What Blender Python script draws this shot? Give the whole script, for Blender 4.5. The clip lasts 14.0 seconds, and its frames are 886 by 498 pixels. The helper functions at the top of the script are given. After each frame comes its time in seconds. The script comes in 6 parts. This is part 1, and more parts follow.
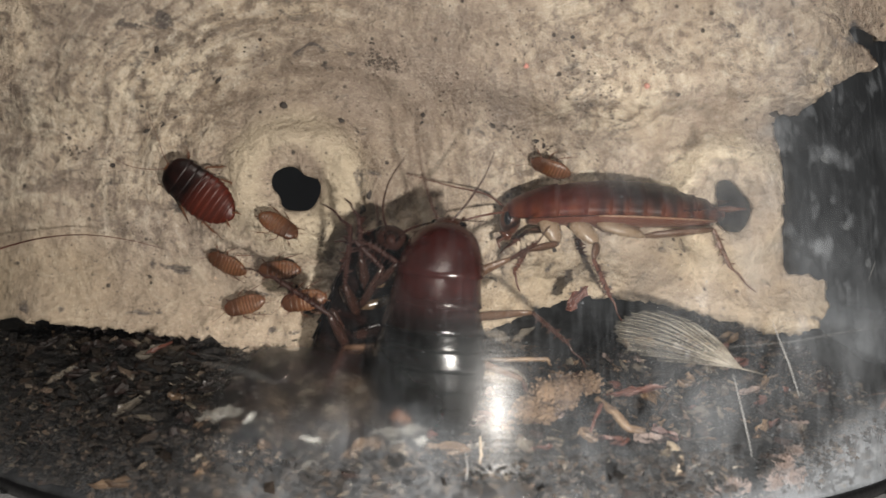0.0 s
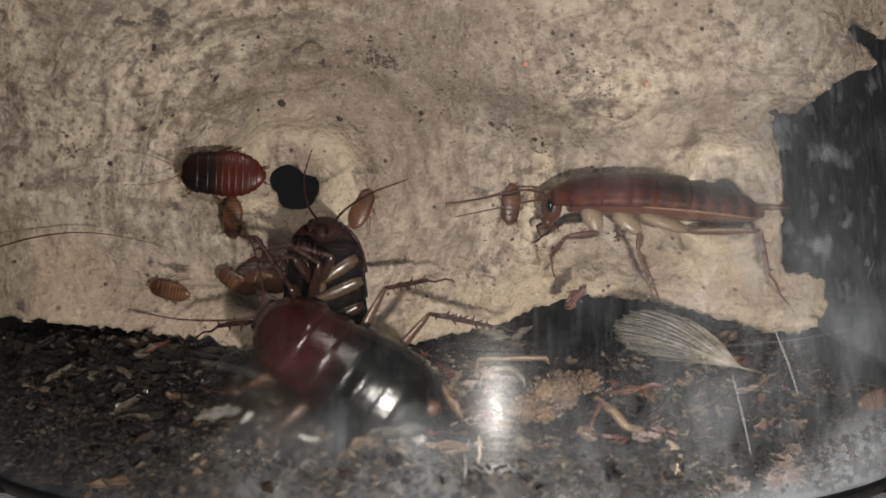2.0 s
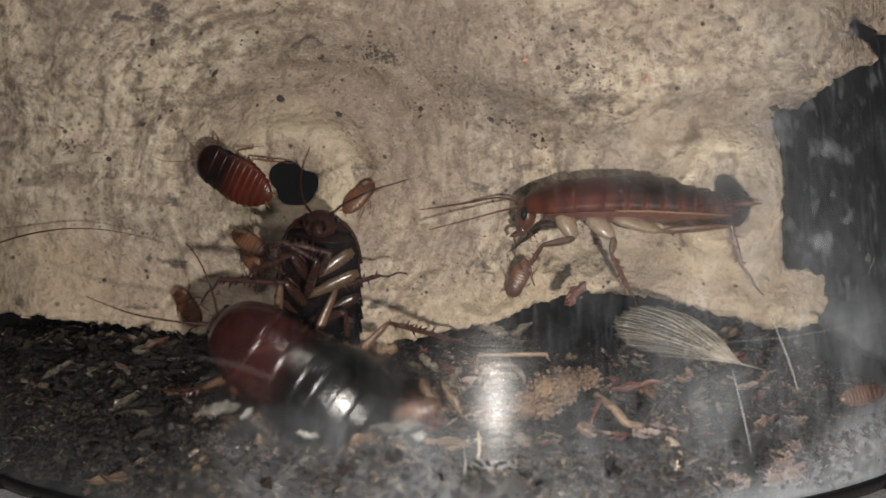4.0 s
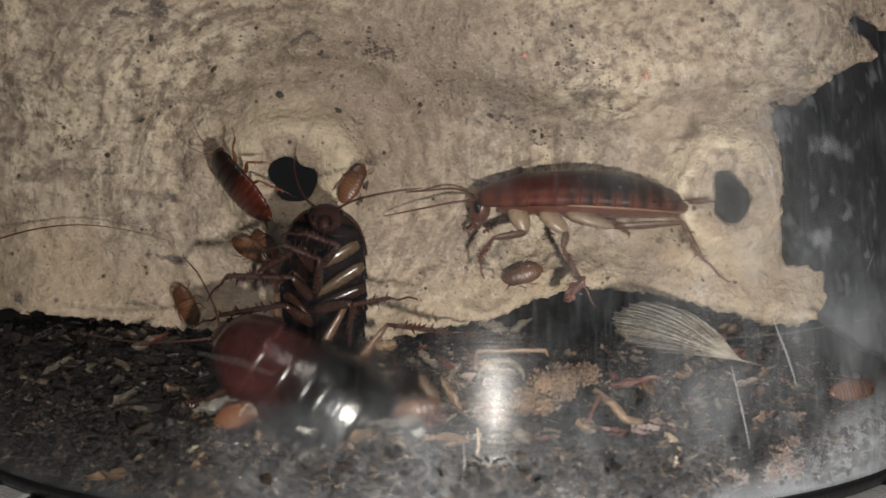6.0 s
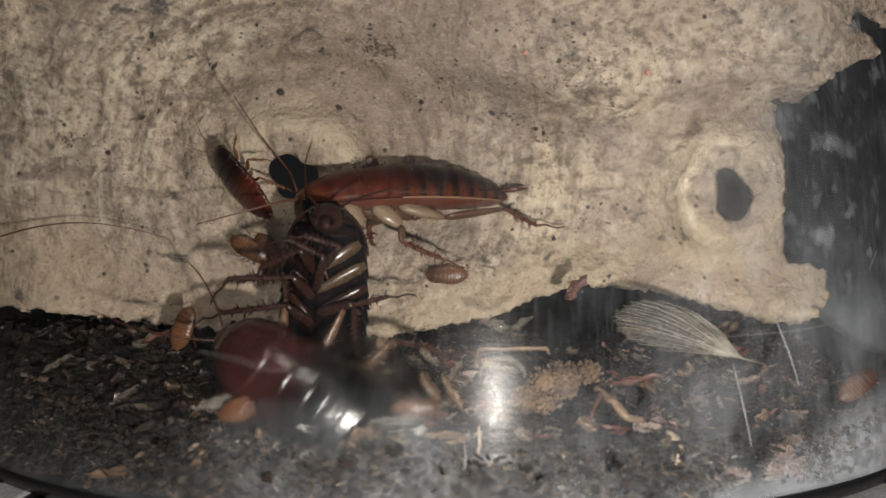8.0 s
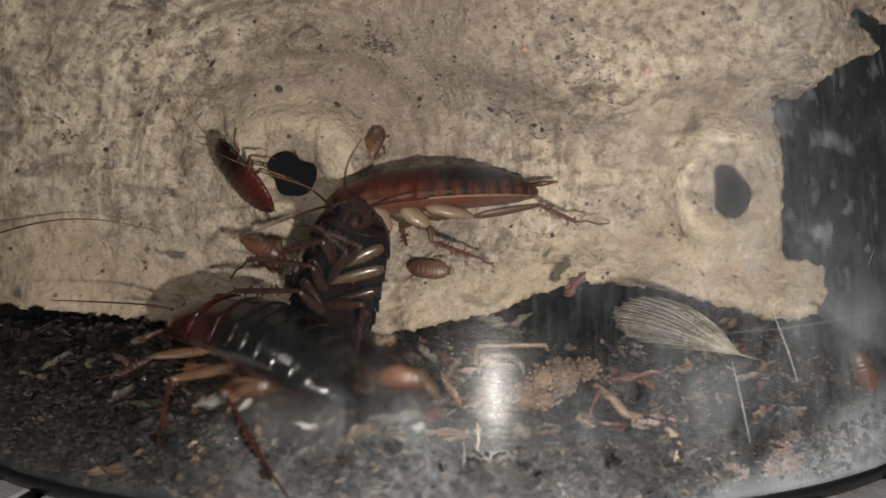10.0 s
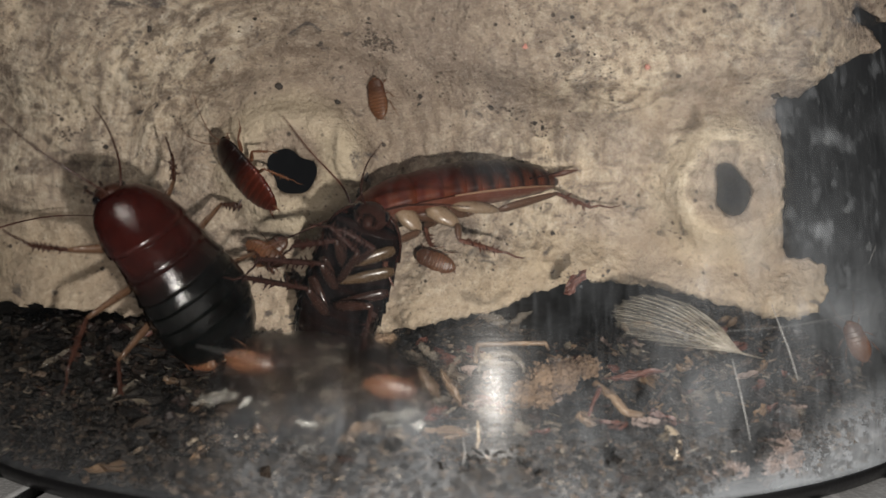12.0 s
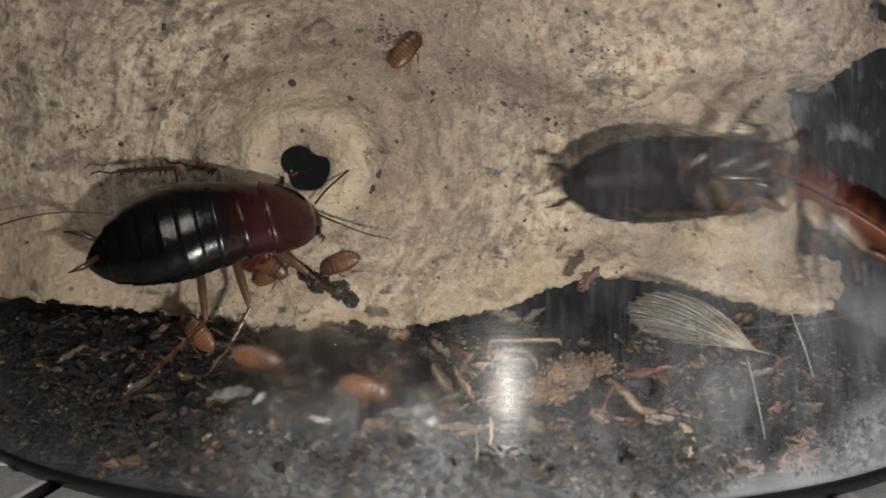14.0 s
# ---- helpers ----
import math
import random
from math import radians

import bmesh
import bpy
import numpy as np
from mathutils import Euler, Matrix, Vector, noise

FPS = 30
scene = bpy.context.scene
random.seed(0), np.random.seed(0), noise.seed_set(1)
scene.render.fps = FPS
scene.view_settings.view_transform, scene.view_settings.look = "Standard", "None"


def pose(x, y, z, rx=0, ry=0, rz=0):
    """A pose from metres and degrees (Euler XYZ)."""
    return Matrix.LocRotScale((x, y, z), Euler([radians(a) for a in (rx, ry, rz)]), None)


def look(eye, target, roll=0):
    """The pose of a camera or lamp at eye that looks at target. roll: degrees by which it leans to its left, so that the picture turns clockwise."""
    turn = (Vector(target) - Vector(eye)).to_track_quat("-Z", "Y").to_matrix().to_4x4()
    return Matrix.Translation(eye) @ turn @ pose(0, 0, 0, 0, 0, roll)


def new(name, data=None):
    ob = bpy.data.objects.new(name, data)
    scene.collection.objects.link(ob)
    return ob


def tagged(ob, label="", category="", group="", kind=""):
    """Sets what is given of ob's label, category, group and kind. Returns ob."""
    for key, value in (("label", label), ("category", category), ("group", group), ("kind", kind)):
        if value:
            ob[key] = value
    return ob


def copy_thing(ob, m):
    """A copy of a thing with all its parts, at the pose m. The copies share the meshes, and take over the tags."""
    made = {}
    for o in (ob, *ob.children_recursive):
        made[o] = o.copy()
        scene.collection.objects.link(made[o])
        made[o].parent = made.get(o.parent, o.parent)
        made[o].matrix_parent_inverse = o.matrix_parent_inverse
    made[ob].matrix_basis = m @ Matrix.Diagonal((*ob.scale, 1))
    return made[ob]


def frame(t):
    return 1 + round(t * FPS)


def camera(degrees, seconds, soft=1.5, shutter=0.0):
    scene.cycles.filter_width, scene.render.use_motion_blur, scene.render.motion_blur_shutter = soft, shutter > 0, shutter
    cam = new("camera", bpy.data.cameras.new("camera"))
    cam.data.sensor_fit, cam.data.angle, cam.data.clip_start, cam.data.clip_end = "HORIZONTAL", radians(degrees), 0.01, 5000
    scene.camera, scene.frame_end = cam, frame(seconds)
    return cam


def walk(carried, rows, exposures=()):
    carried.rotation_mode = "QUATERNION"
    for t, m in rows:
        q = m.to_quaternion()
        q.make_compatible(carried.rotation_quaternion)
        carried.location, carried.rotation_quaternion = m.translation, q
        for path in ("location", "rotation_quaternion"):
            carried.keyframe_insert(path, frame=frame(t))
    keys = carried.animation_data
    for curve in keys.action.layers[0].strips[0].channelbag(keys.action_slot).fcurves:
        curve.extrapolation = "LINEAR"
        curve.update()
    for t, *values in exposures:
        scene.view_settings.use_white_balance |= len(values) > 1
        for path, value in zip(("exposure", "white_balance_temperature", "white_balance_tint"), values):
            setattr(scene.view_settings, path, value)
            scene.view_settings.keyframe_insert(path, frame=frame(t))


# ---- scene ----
MM = 0.001

# ---- camera ----
cam = camera(60, 14.0, soft=1.5, shutter=0.5)
PATH = [
    (0, look((0.000009, -0.084449, 0.020504), (-0.000224, -0.000455, 0.021519), -0.049)),
    (0.5, look((-0.000002, -0.084425, 0.020513), (-0.000182, -0.000431, 0.021528), -0.090)),
    (1, look((0.000002, -0.084428, 0.020507), (-0.000045, -0.000432, 0.021375), -0.063)),
    (1.5, look((-0.000006, -0.084312, 0.020513), (-0.000063, -0.000317, 0.021425), -0.064)),
    (2, look((0.000002, -0.084269, 0.020518), (-0.000063, -0.000273, 0.021360), -0.037)),
    (2.5, look((0.000010, -0.084163, 0.020514), (0.000017, -0.000166, 0.021250), 0.007)),
    (3, look((-0.000003, -0.084118, 0.020516), (-0.000013, -0.000120, 0.021138), -0.024)),
    (5.5, look((-0.000001, -0.084004, 0.020494), (-0.000010, -0.000004, 0.020583), 0.028)),
    (6, look((0.000001, -0.084041, 0.020508), (0.000058, -0.000041, 0.020507), 0.001)),
    (6.5, look((0.000000, -0.084000, 0.020500), (0.000000, 0.000000, 0.020500), -0.000)),
    (7, look((-0.000008, -0.083956, 0.020482), (-0.000067, 0.000044, 0.020495), -0.010)),
    (7.5, look((0.000002, -0.083818, 0.020509), (-0.000071, 0.000182, 0.020324), 0.019)),
    (8, look((-0.000006, -0.083846, 0.020504), (-0.000059, 0.000154, 0.020259), 0.020)),
    (10.5, look((-0.000007, -0.083810, 0.020490), (0.000119, 0.000187, 0.019842), -0.019)),
    (11, look((0.000004, -0.083735, 0.020487), (0.000137, 0.000262, 0.019776), 0.019)),
    (11.5, look((0.000003, -0.083737, 0.020486), (0.000139, 0.000259, 0.019686), 0.021)),
    (12, look((-0.000005, -0.083713, 0.020479), (0.000061, 0.000283, 0.019689), 0.020)),
    (12.5, look((-0.000022, -0.083823, 0.020501), (-0.000949, 0.000169, 0.019854), 0.035)),
    (13, look((-0.000019, -0.083774, 0.020500), (-0.001353, 0.000209, 0.019469), 0.024)),
    (13.5, look((-0.000014, -0.083738, 0.020499), (-0.001346, 0.000241, 0.019150), 0.062)),
    (14, look((-0.000014, -0.083710, 0.020497), (-0.001357, 0.000271, 0.019307), 0.022)),
]
# a close-up lens: sharp on the tray, soft on what is near the plastic
cam.data.dof.use_dof, cam.data.dof.focus_distance, cam.data.dof.aperture_fstop = True, 0.0785, 27.0
walk(cam, PATH, [(0.0, 0.02), (0.5, -0.11), (1.0, -0.23), (1.5, -0.35), (2.5, -0.33), (3.2, -0.31), (6.5, -0.31), (8.2, -0.31), (11.5, -0.35), (12.5, -0.31), (13.0, -0.29), (13.5, -0.11), (13.7, -0.17), (14.0, -0.37)])

# ---- light ----
world = bpy.data.worlds.new("room")
world.use_nodes = True
scene.world = world
world.node_tree.nodes["Background"].inputs["Color"].default_value = (0.75, 0.85, 1.0, 1)
world.node_tree.nodes["Background"].inputs["Strength"].default_value = 0.06


def disc_lamp(name, eye, target, size, watts, colour):
    lamp = bpy.data.lights.new(name, "AREA")
    lamp.shape, lamp.size, lamp.energy, lamp.color = "DISK", size, watts, colour
    ob = new(name, lamp)
    ob.matrix_world = look(eye, target)
    return ob


# the torch of the phone that films, a little to the right of and below its lens
disc_lamp("phone_torch", (0.0165, -0.0850, 0.0034), (0.004, 0.0, 0.024), 0.0032, 0.081, (1.0, 0.94, 0.865))
# added fill for the room's ambient light, an unseen disc high behind the phone
disc_lamp("room_fill", (-0.12, -1.0, 1.0), (0, 0, 0.02), 0.5, 6.5, (1.0, 0.92, 0.84))


# ---- materials ----
class Nodes:
    """A small helper for node materials."""

    def __init__(self, name):
        self.mat = bpy.data.materials.new(name)
        self.mat.use_nodes = True
        self.tree = self.mat.node_tree
        self.tree.nodes.clear()
        self.out = self.tree.nodes.new("ShaderNodeOutputMaterial")
        self.coord = self.tree.nodes.new("ShaderNodeTexCoord")

    def add(self, kind):
        return self.tree.nodes.new(kind)

    def link(self, a, b):
        self.tree.links.new(a, b)

    def put(self, socket, value):
        if isinstance(value, bpy.types.NodeSocket):
            self.link(value, socket)
        else:
            socket.default_value = value

    def noise(self, scale, detail=4.0, rough=0.55, vector=None, distortion=0.0):
        n = self.add("ShaderNodeTexNoise")
        n.inputs["Scale"].default_value, n.inputs["Detail"].default_value = scale, detail
        n.inputs["Roughness"].default_value, n.inputs["Distortion"].default_value = rough, distortion
        self.link(vector or self.coord.outputs["Object"], n.inputs["Vector"])
        return n.outputs["Fac"]

    def cells(self, scale, vector=None, feature="F1", randomness=1.0):
        n = self.add("ShaderNodeTexVoronoi")
        n.feature = feature
        n.inputs["Scale"].default_value, n.inputs["Randomness"].default_value = scale, randomness
        self.link(vector or self.coord.outputs["Object"], n.inputs["Vector"])
        return n.outputs["Distance"]

    def stretched(self, sx, sy, sz, rz=0.0, ry=0.0):
        n = self.add("ShaderNodeMapping")
        n.inputs["Scale"].default_value = (sx, sy, sz)
        n.inputs["Rotation"].default_value = (0, ry, rz)
        self.link(self.coord.outputs["Object"], n.inputs["Vector"])
        return n.outputs["Vector"]

    def ramp(self, fac, stops):
        n = self.add("ShaderNodeValToRGB")
        e = n.color_ramp.elements
        while len(e) < len(stops):
            e.new(0.5)
        for el, (at, colour) in zip(e, stops):
            el.position = at
            el.color = (*colour, 1) if isinstance(colour, tuple) else (colour, colour, colour, 1)
        self.link(fac, n.inputs["Fac"])
        return n.outputs["Color"]

    def mix(self, fac, a, b, blend="MIX"):
        n = self.add("ShaderNodeMix")
        n.data_type, n.blend_type = "RGBA", blend
        self.put(n.inputs[0], fac)
        self.put(n.inputs[6], (*a, 1) if isinstance(a, tuple) and len(a) == 3 else a)
        self.put(n.inputs[7], (*b, 1) if isinstance(b, tuple) and len(b) == 3 else b)
        return n.outputs[2]

    def maths(self, op, a, b=0.0):
        n = self.add("ShaderNodeMath")
        n.operation = op
        self.put(n.inputs[0], a)
        self.put(n.inputs[1], b)
        return n.outputs[0]

    def axis(self, name):
        n = self.add("ShaderNodeSeparateXYZ")
        self.link(self.coord.outputs["Object"], n.inputs[0])
        return n.outputs[name]

    def random(self):
        return self.add("ShaderNodeNewGeometry").outputs["Random Per Island"]

    def bump(self, height, strength, distance):
        n = self.add("ShaderNodeBump")
        n.inputs["Strength"].default_value, n.inputs["Distance"].default_value = strength, distance
        self.link(height, n.inputs["Height"])
        return n.outputs["Normal"]

    def surface(self, colour, rough=0.5, normal=None, **more):
        p = self.add("ShaderNodeBsdfPrincipled")
        self.put(p.inputs["Base Color"], (*colour, 1) if isinstance(colour, tuple) else colour)
        self.put(p.inputs["Roughness"], rough)
        if normal:
            self.link(normal, p.inputs["Normal"])
        for key, value in more.items():
            self.put(p.inputs[key.replace("_", " ")], value)
        self.link(p.outputs[0], self.out.inputs["Surface"])
        return p

    def done(self):
        return self.mat


def pulp_material():
    """Grey-beige moulded paper pulp: mottled fibre, smudges, dark specks."""
    n = Nodes("paper_pulp")
    mottle = n.noise(430, 4, 0.55, n.stretched(1.0, 1.0, 1.25, 0, 0.4), 0.5)
    cloud = n.noise(160, 5, 0.55, None, 0.4)
    grit = n.noise(1000, 5, 0.6)
    smudge = n.noise(270, 5, 0.6, n.stretched(1.0, 1.0, 1.7, 0, 0.5), 0.8)
    wide = n.noise(45, 3, 0.5)
    base = n.ramp(mottle, [(0.32, (0.40, 0.315, 0.235)), (0.48, (0.62, 0.51, 0.385)), (0.64, (0.80, 0.695, 0.54))])
    base = n.mix(n.ramp(wide, [(0.42, 0.0), (0.65, 0.50)]), base, (0.66, 0.53, 0.37))
    base = n.mix(n.ramp(cloud, [(0.46, 0.0), (0.64, 0.62)]), base, (0.30, 0.24, 0.195))
    base = n.mix(n.ramp(smudge, [(0.52, 0.0), (0.64, 0.85)]), base, (0.145, 0.11, 0.085))
    base = n.mix(n.ramp(grit, [(0.34, 0.9), (0.49, 0.0)]), base, (0.15, 0.12, 0.10))
    base = n.mix(n.ramp(grit, [(0.55, 0.0), (0.72, 0.5)]), base, (0.88, 0.81, 0.69))
    # streaks that run round the cup, as the pulp was drawn over the mould
    dx, dz = n.maths("SUBTRACT", n.axis("X"), -0.0162), n.maths("SUBTRACT", n.axis("Z"), 0.0287)
    far = n.maths("SQRT", n.maths("ADD", n.maths("MULTIPLY", dx, dx), n.maths("MULTIPLY", dz, dz)))
    polar = n.add("ShaderNodeCombineXYZ")
    n.link(n.maths("MULTIPLY", far, 650.0), polar.inputs[0])
    n.link(n.maths("MULTIPLY", n.maths("ARCTAN2", dz, dx), 3.2), polar.inputs[1])
    run = n.noise(1.0, 6, 0.66, polar.outputs[0], 0.9)
    zone = n.ramp(n.maths("MULTIPLY", far, 25.0), [(0.17, 0.0), (0.28, 1.0), (0.55, 0.9), (0.95, 0.15)])
    base = n.mix(n.maths("MULTIPLY", n.ramp(run, [(0.47, 0.0), (0.64, 0.80)]), zone), base, (0.165, 0.132, 0.112))
    base = n.mix(n.maths("MULTIPLY", n.ramp(run, [(0.34, 0.45), (0.48, 0.0)]), zone), base, (0.86, 0.78, 0.66))
    # browner and darker above and to the right of the first cup
    ex, ez = n.maths("SUBTRACT", n.axis("X"), -0.0105), n.maths("MULTIPLY", n.maths("SUBTRACT", n.axis("Z"), 0.0345), 1.1)
    brown_dist = n.maths("SQRT", n.maths("ADD", n.maths("MULTIPLY", ex, ex), n.maths("MULTIPLY", ez, ez)))
    brown_dist = n.maths("ADD", brown_dist, n.maths("MULTIPLY", n.noise(90, 4, 0.6), 0.016))
    base = n.mix(n.ramp(n.maths("MULTIPLY", brown_dist, 30.0), [(0.42, 0.75), (0.95, 0.0)]), base, (0.25, 0.19, 0.140))
    # shade in the fold under the brow, painted in as a dark band
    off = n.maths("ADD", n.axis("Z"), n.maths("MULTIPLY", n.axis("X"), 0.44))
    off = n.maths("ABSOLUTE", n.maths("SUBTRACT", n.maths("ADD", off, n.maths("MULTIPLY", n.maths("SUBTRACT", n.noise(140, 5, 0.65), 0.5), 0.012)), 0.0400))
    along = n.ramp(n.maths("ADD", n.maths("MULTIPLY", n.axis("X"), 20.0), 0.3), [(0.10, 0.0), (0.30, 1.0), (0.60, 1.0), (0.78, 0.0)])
    brow_shade = n.maths("MULTIPLY", n.ramp(n.maths("MULTIPLY", off, 100.0), [(0.05, 0.62), (0.38, 0.0)]), along)
    base = n.mix(brow_shade, base, (0.20, 0.155, 0.125))
    # the lower skirt is smoother and yellower
    skirt = n.maths("ADD", n.axis("Z"), n.maths("MULTIPLY", n.maths("SUBTRACT", n.noise(110, 4, 0.6), 0.5), 0.014))
    skirt = n.maths("SUBTRACT", skirt, n.maths("MULTIPLY", n.maths("ABSOLUTE", n.maths("ADD", n.axis("X"), 0.009)), 0.27))
    base = n.mix(n.ramp(n.maths("MULTIPLY", skirt, 25.0), [(0.28, 0.62), (0.44, 0.0)]), base, (0.56, 0.44, 0.29))
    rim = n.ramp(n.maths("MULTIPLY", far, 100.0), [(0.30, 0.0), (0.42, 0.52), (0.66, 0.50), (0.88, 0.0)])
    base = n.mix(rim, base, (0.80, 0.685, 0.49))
    # the second cup: grey shading painted round its torn tip and outside, paler on its lip
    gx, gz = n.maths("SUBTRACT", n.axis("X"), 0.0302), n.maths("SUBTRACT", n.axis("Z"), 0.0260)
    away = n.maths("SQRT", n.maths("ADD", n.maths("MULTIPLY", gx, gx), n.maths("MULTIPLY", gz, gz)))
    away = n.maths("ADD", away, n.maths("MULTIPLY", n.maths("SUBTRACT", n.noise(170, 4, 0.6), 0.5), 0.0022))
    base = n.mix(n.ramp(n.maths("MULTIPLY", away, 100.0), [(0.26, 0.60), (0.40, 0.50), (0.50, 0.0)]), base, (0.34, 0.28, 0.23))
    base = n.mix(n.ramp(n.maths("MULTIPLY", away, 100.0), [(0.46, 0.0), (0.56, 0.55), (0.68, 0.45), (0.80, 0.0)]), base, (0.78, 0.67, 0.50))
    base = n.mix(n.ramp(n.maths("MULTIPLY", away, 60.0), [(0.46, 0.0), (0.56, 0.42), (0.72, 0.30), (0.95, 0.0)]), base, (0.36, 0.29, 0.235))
    broad = n.ramp(n.noise(34, 2, 0.5), [(0.38, 0.55), (0.60, 0.0)])
    base = n.mix(broad, base, (0.33, 0.265, 0.22))
    speck = n.ramp(n.cells(560), [(0.10, 1.0), (0.17, 0.0)])
    keep = n.ramp(n.noise(210, 2), [(0.50, 0.0), (0.58, 0.95)])
    base = n.mix(n.mix(1.0, speck, keep, "MULTIPLY"), base, (0.06, 0.05, 0.045))
    dust = n.ramp(n.cells(1500), [(0.10, 0.85), (0.22, 0.0)])
    keep = n.ramp(n.noise(330, 2), [(0.42, 0.0), (0.52, 1.0)])
    base = n.mix(n.mix(1.0, dust, keep, "MULTIPLY"), base, (0.12, 0.095, 0.08))
    big = n.ramp(n.noise(230, 4, 0.6, n.stretched(1, 1, 1.6, 0, 0.5), 0.6), [(0.62, 0.0), (0.69, 0.85)])
    base = n.mix(big, base, (0.09, 0.078, 0.075))
    fibre = n.noise(2400, 3, 0.6, n.stretched(1.0, 1.0, 2.4, 0, 0.7), 1.2)
    base = n.mix(n.ramp(fibre, [(0.36, 0.20), (0.48, 0.0)]), base, (0.16, 0.125, 0.10))
    base = n.mix(n.ramp(fibre, [(0.54, 0.0), (0.68, 0.22)]), base, (0.90, 0.83, 0.70))
    height = n.mix(0.4, grit, n.mix(0.5, mottle, run))
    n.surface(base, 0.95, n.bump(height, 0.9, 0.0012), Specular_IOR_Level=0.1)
    return n.done()


def soil_material(name="soil"):
    n = Nodes(name)
    a = n.noise(420, 6, 0.7)
    b = n.noise(1500, 5, 0.7)
    colour = n.ramp(a, [(0.35, (0.004, 0.004, 0.004)), (0.55, (0.012, 0.010, 0.008)), (0.72, (0.034, 0.026, 0.019))])
    n.surface(colour, n.ramp(b, [(0.3, 0.35), (0.7, 0.85)]), n.bump(b, 1.0, 0.0008))
    return n.done()


def litter_material():
    """Frass, wood crumbs and bits of shell: each crumb has a tone of its own."""
    n = Nodes("litter")
    r = n.random()
    tone = n.ramp(r, [(0.0, (0.004, 0.004, 0.004)), (0.55, (0.010, 0.008, 0.007)), (0.75, (0.022, 0.016, 0.012)),
                      (0.88, (0.055, 0.037, 0.024)), (0.94, (0.05, 0.020, 0.013)), (0.975, (0.22, 0.18, 0.13))])
    grain = n.noise(2200, 5, 0.7)
    colour = n.mix(n.ramp(grain, [(0.35, 0.6), (0.6, 0.0)]), tone, (0.012, 0.009, 0.008))
    n.surface(colour, n.ramp(n.maths("FRACT", n.maths("MULTIPLY", r, 37.0)), [(0.0, 0.10), (0.25, 0.3), (0.6, 0.7), (1.0, 0.5)]), n.bump(grain, 1.0, 0.0006))
    return n.done()


def pale_litter_material():
    n = Nodes("pale_litter")
    r = n.random()
    tone = n.ramp(r, [(0.0, (0.07, 0.05, 0.035)), (0.4, (0.15, 0.105, 0.07)), (0.7, (0.24, 0.17, 0.13)), (0.9, (0.38, 0.31, 0.23)), (1.0, (0.5, 0.46, 0.4))])
    grain = n.noise(2000, 5, 0.7)
    colour = n.mix(n.ramp(grain, [(0.35, 0.7), (0.6, 0.0)]), tone, (0.03, 0.022, 0.016))
    n.surface(colour, n.ramp(n.maths("FRACT", n.maths("MULTIPLY", r, 23.0)), [(0.0, 0.08), (0.3, 0.35), (1.0, 0.7)]), n.bump(grain, 1.0, 0.0006))
    return n.done()


def mixed_litter_material():
    """Crumbs pressed against the plastic: brown, grey and black, dull."""
    n = Nodes("mixed_litter")
    r = n.random()
    tone = n.ramp(r, [(0.0, (0.008, 0.007, 0.006)), (0.30, (0.030, 0.023, 0.018)), (0.55, (0.070, 0.050, 0.036)), (0.75, (0.055, 0.050, 0.046)), (0.90, (0.13, 0.085, 0.055)), (1.0, (0.24, 0.19, 0.14))])
    grain = n.noise(2000, 5, 0.7)
    colour = n.mix(n.ramp(grain, [(0.35, 0.7), (0.6, 0.0)]), tone, (0.015, 0.012, 0.010))
    n.surface(colour, n.ramp(n.maths("FRACT", n.maths("MULTIPLY", r, 29.0)), [(0.0, 0.12), (0.2, 0.4), (1.0, 0.8)]), n.bump(grain, 1.0, 0.0006))
    return n.done()


def grain_material(name, light, dark, rough=0.55, scale=900, alpha=None):
    """Wood, husk or shell with fine streaks along its length."""
    n = Nodes(name)
    streak = n.noise(scale, 5, 0.7, n.stretched(0.25, 1, 1), 0.6)
    patch = n.noise(260, 3)
    colour = n.mix(n.ramp(streak, [(0.35, 0.0), (0.65, 1.0)]), dark, light)
    colour = n.mix(n.ramp(patch, [(0.45, 0.0), (0.7, 0.5)]), colour, dark)
    p = n.surface(colour, rough, n.bump(streak, 0.6, 0.0003))
    if alpha:
        n.put(p.inputs["Alpha"], alpha)
    return n.done()


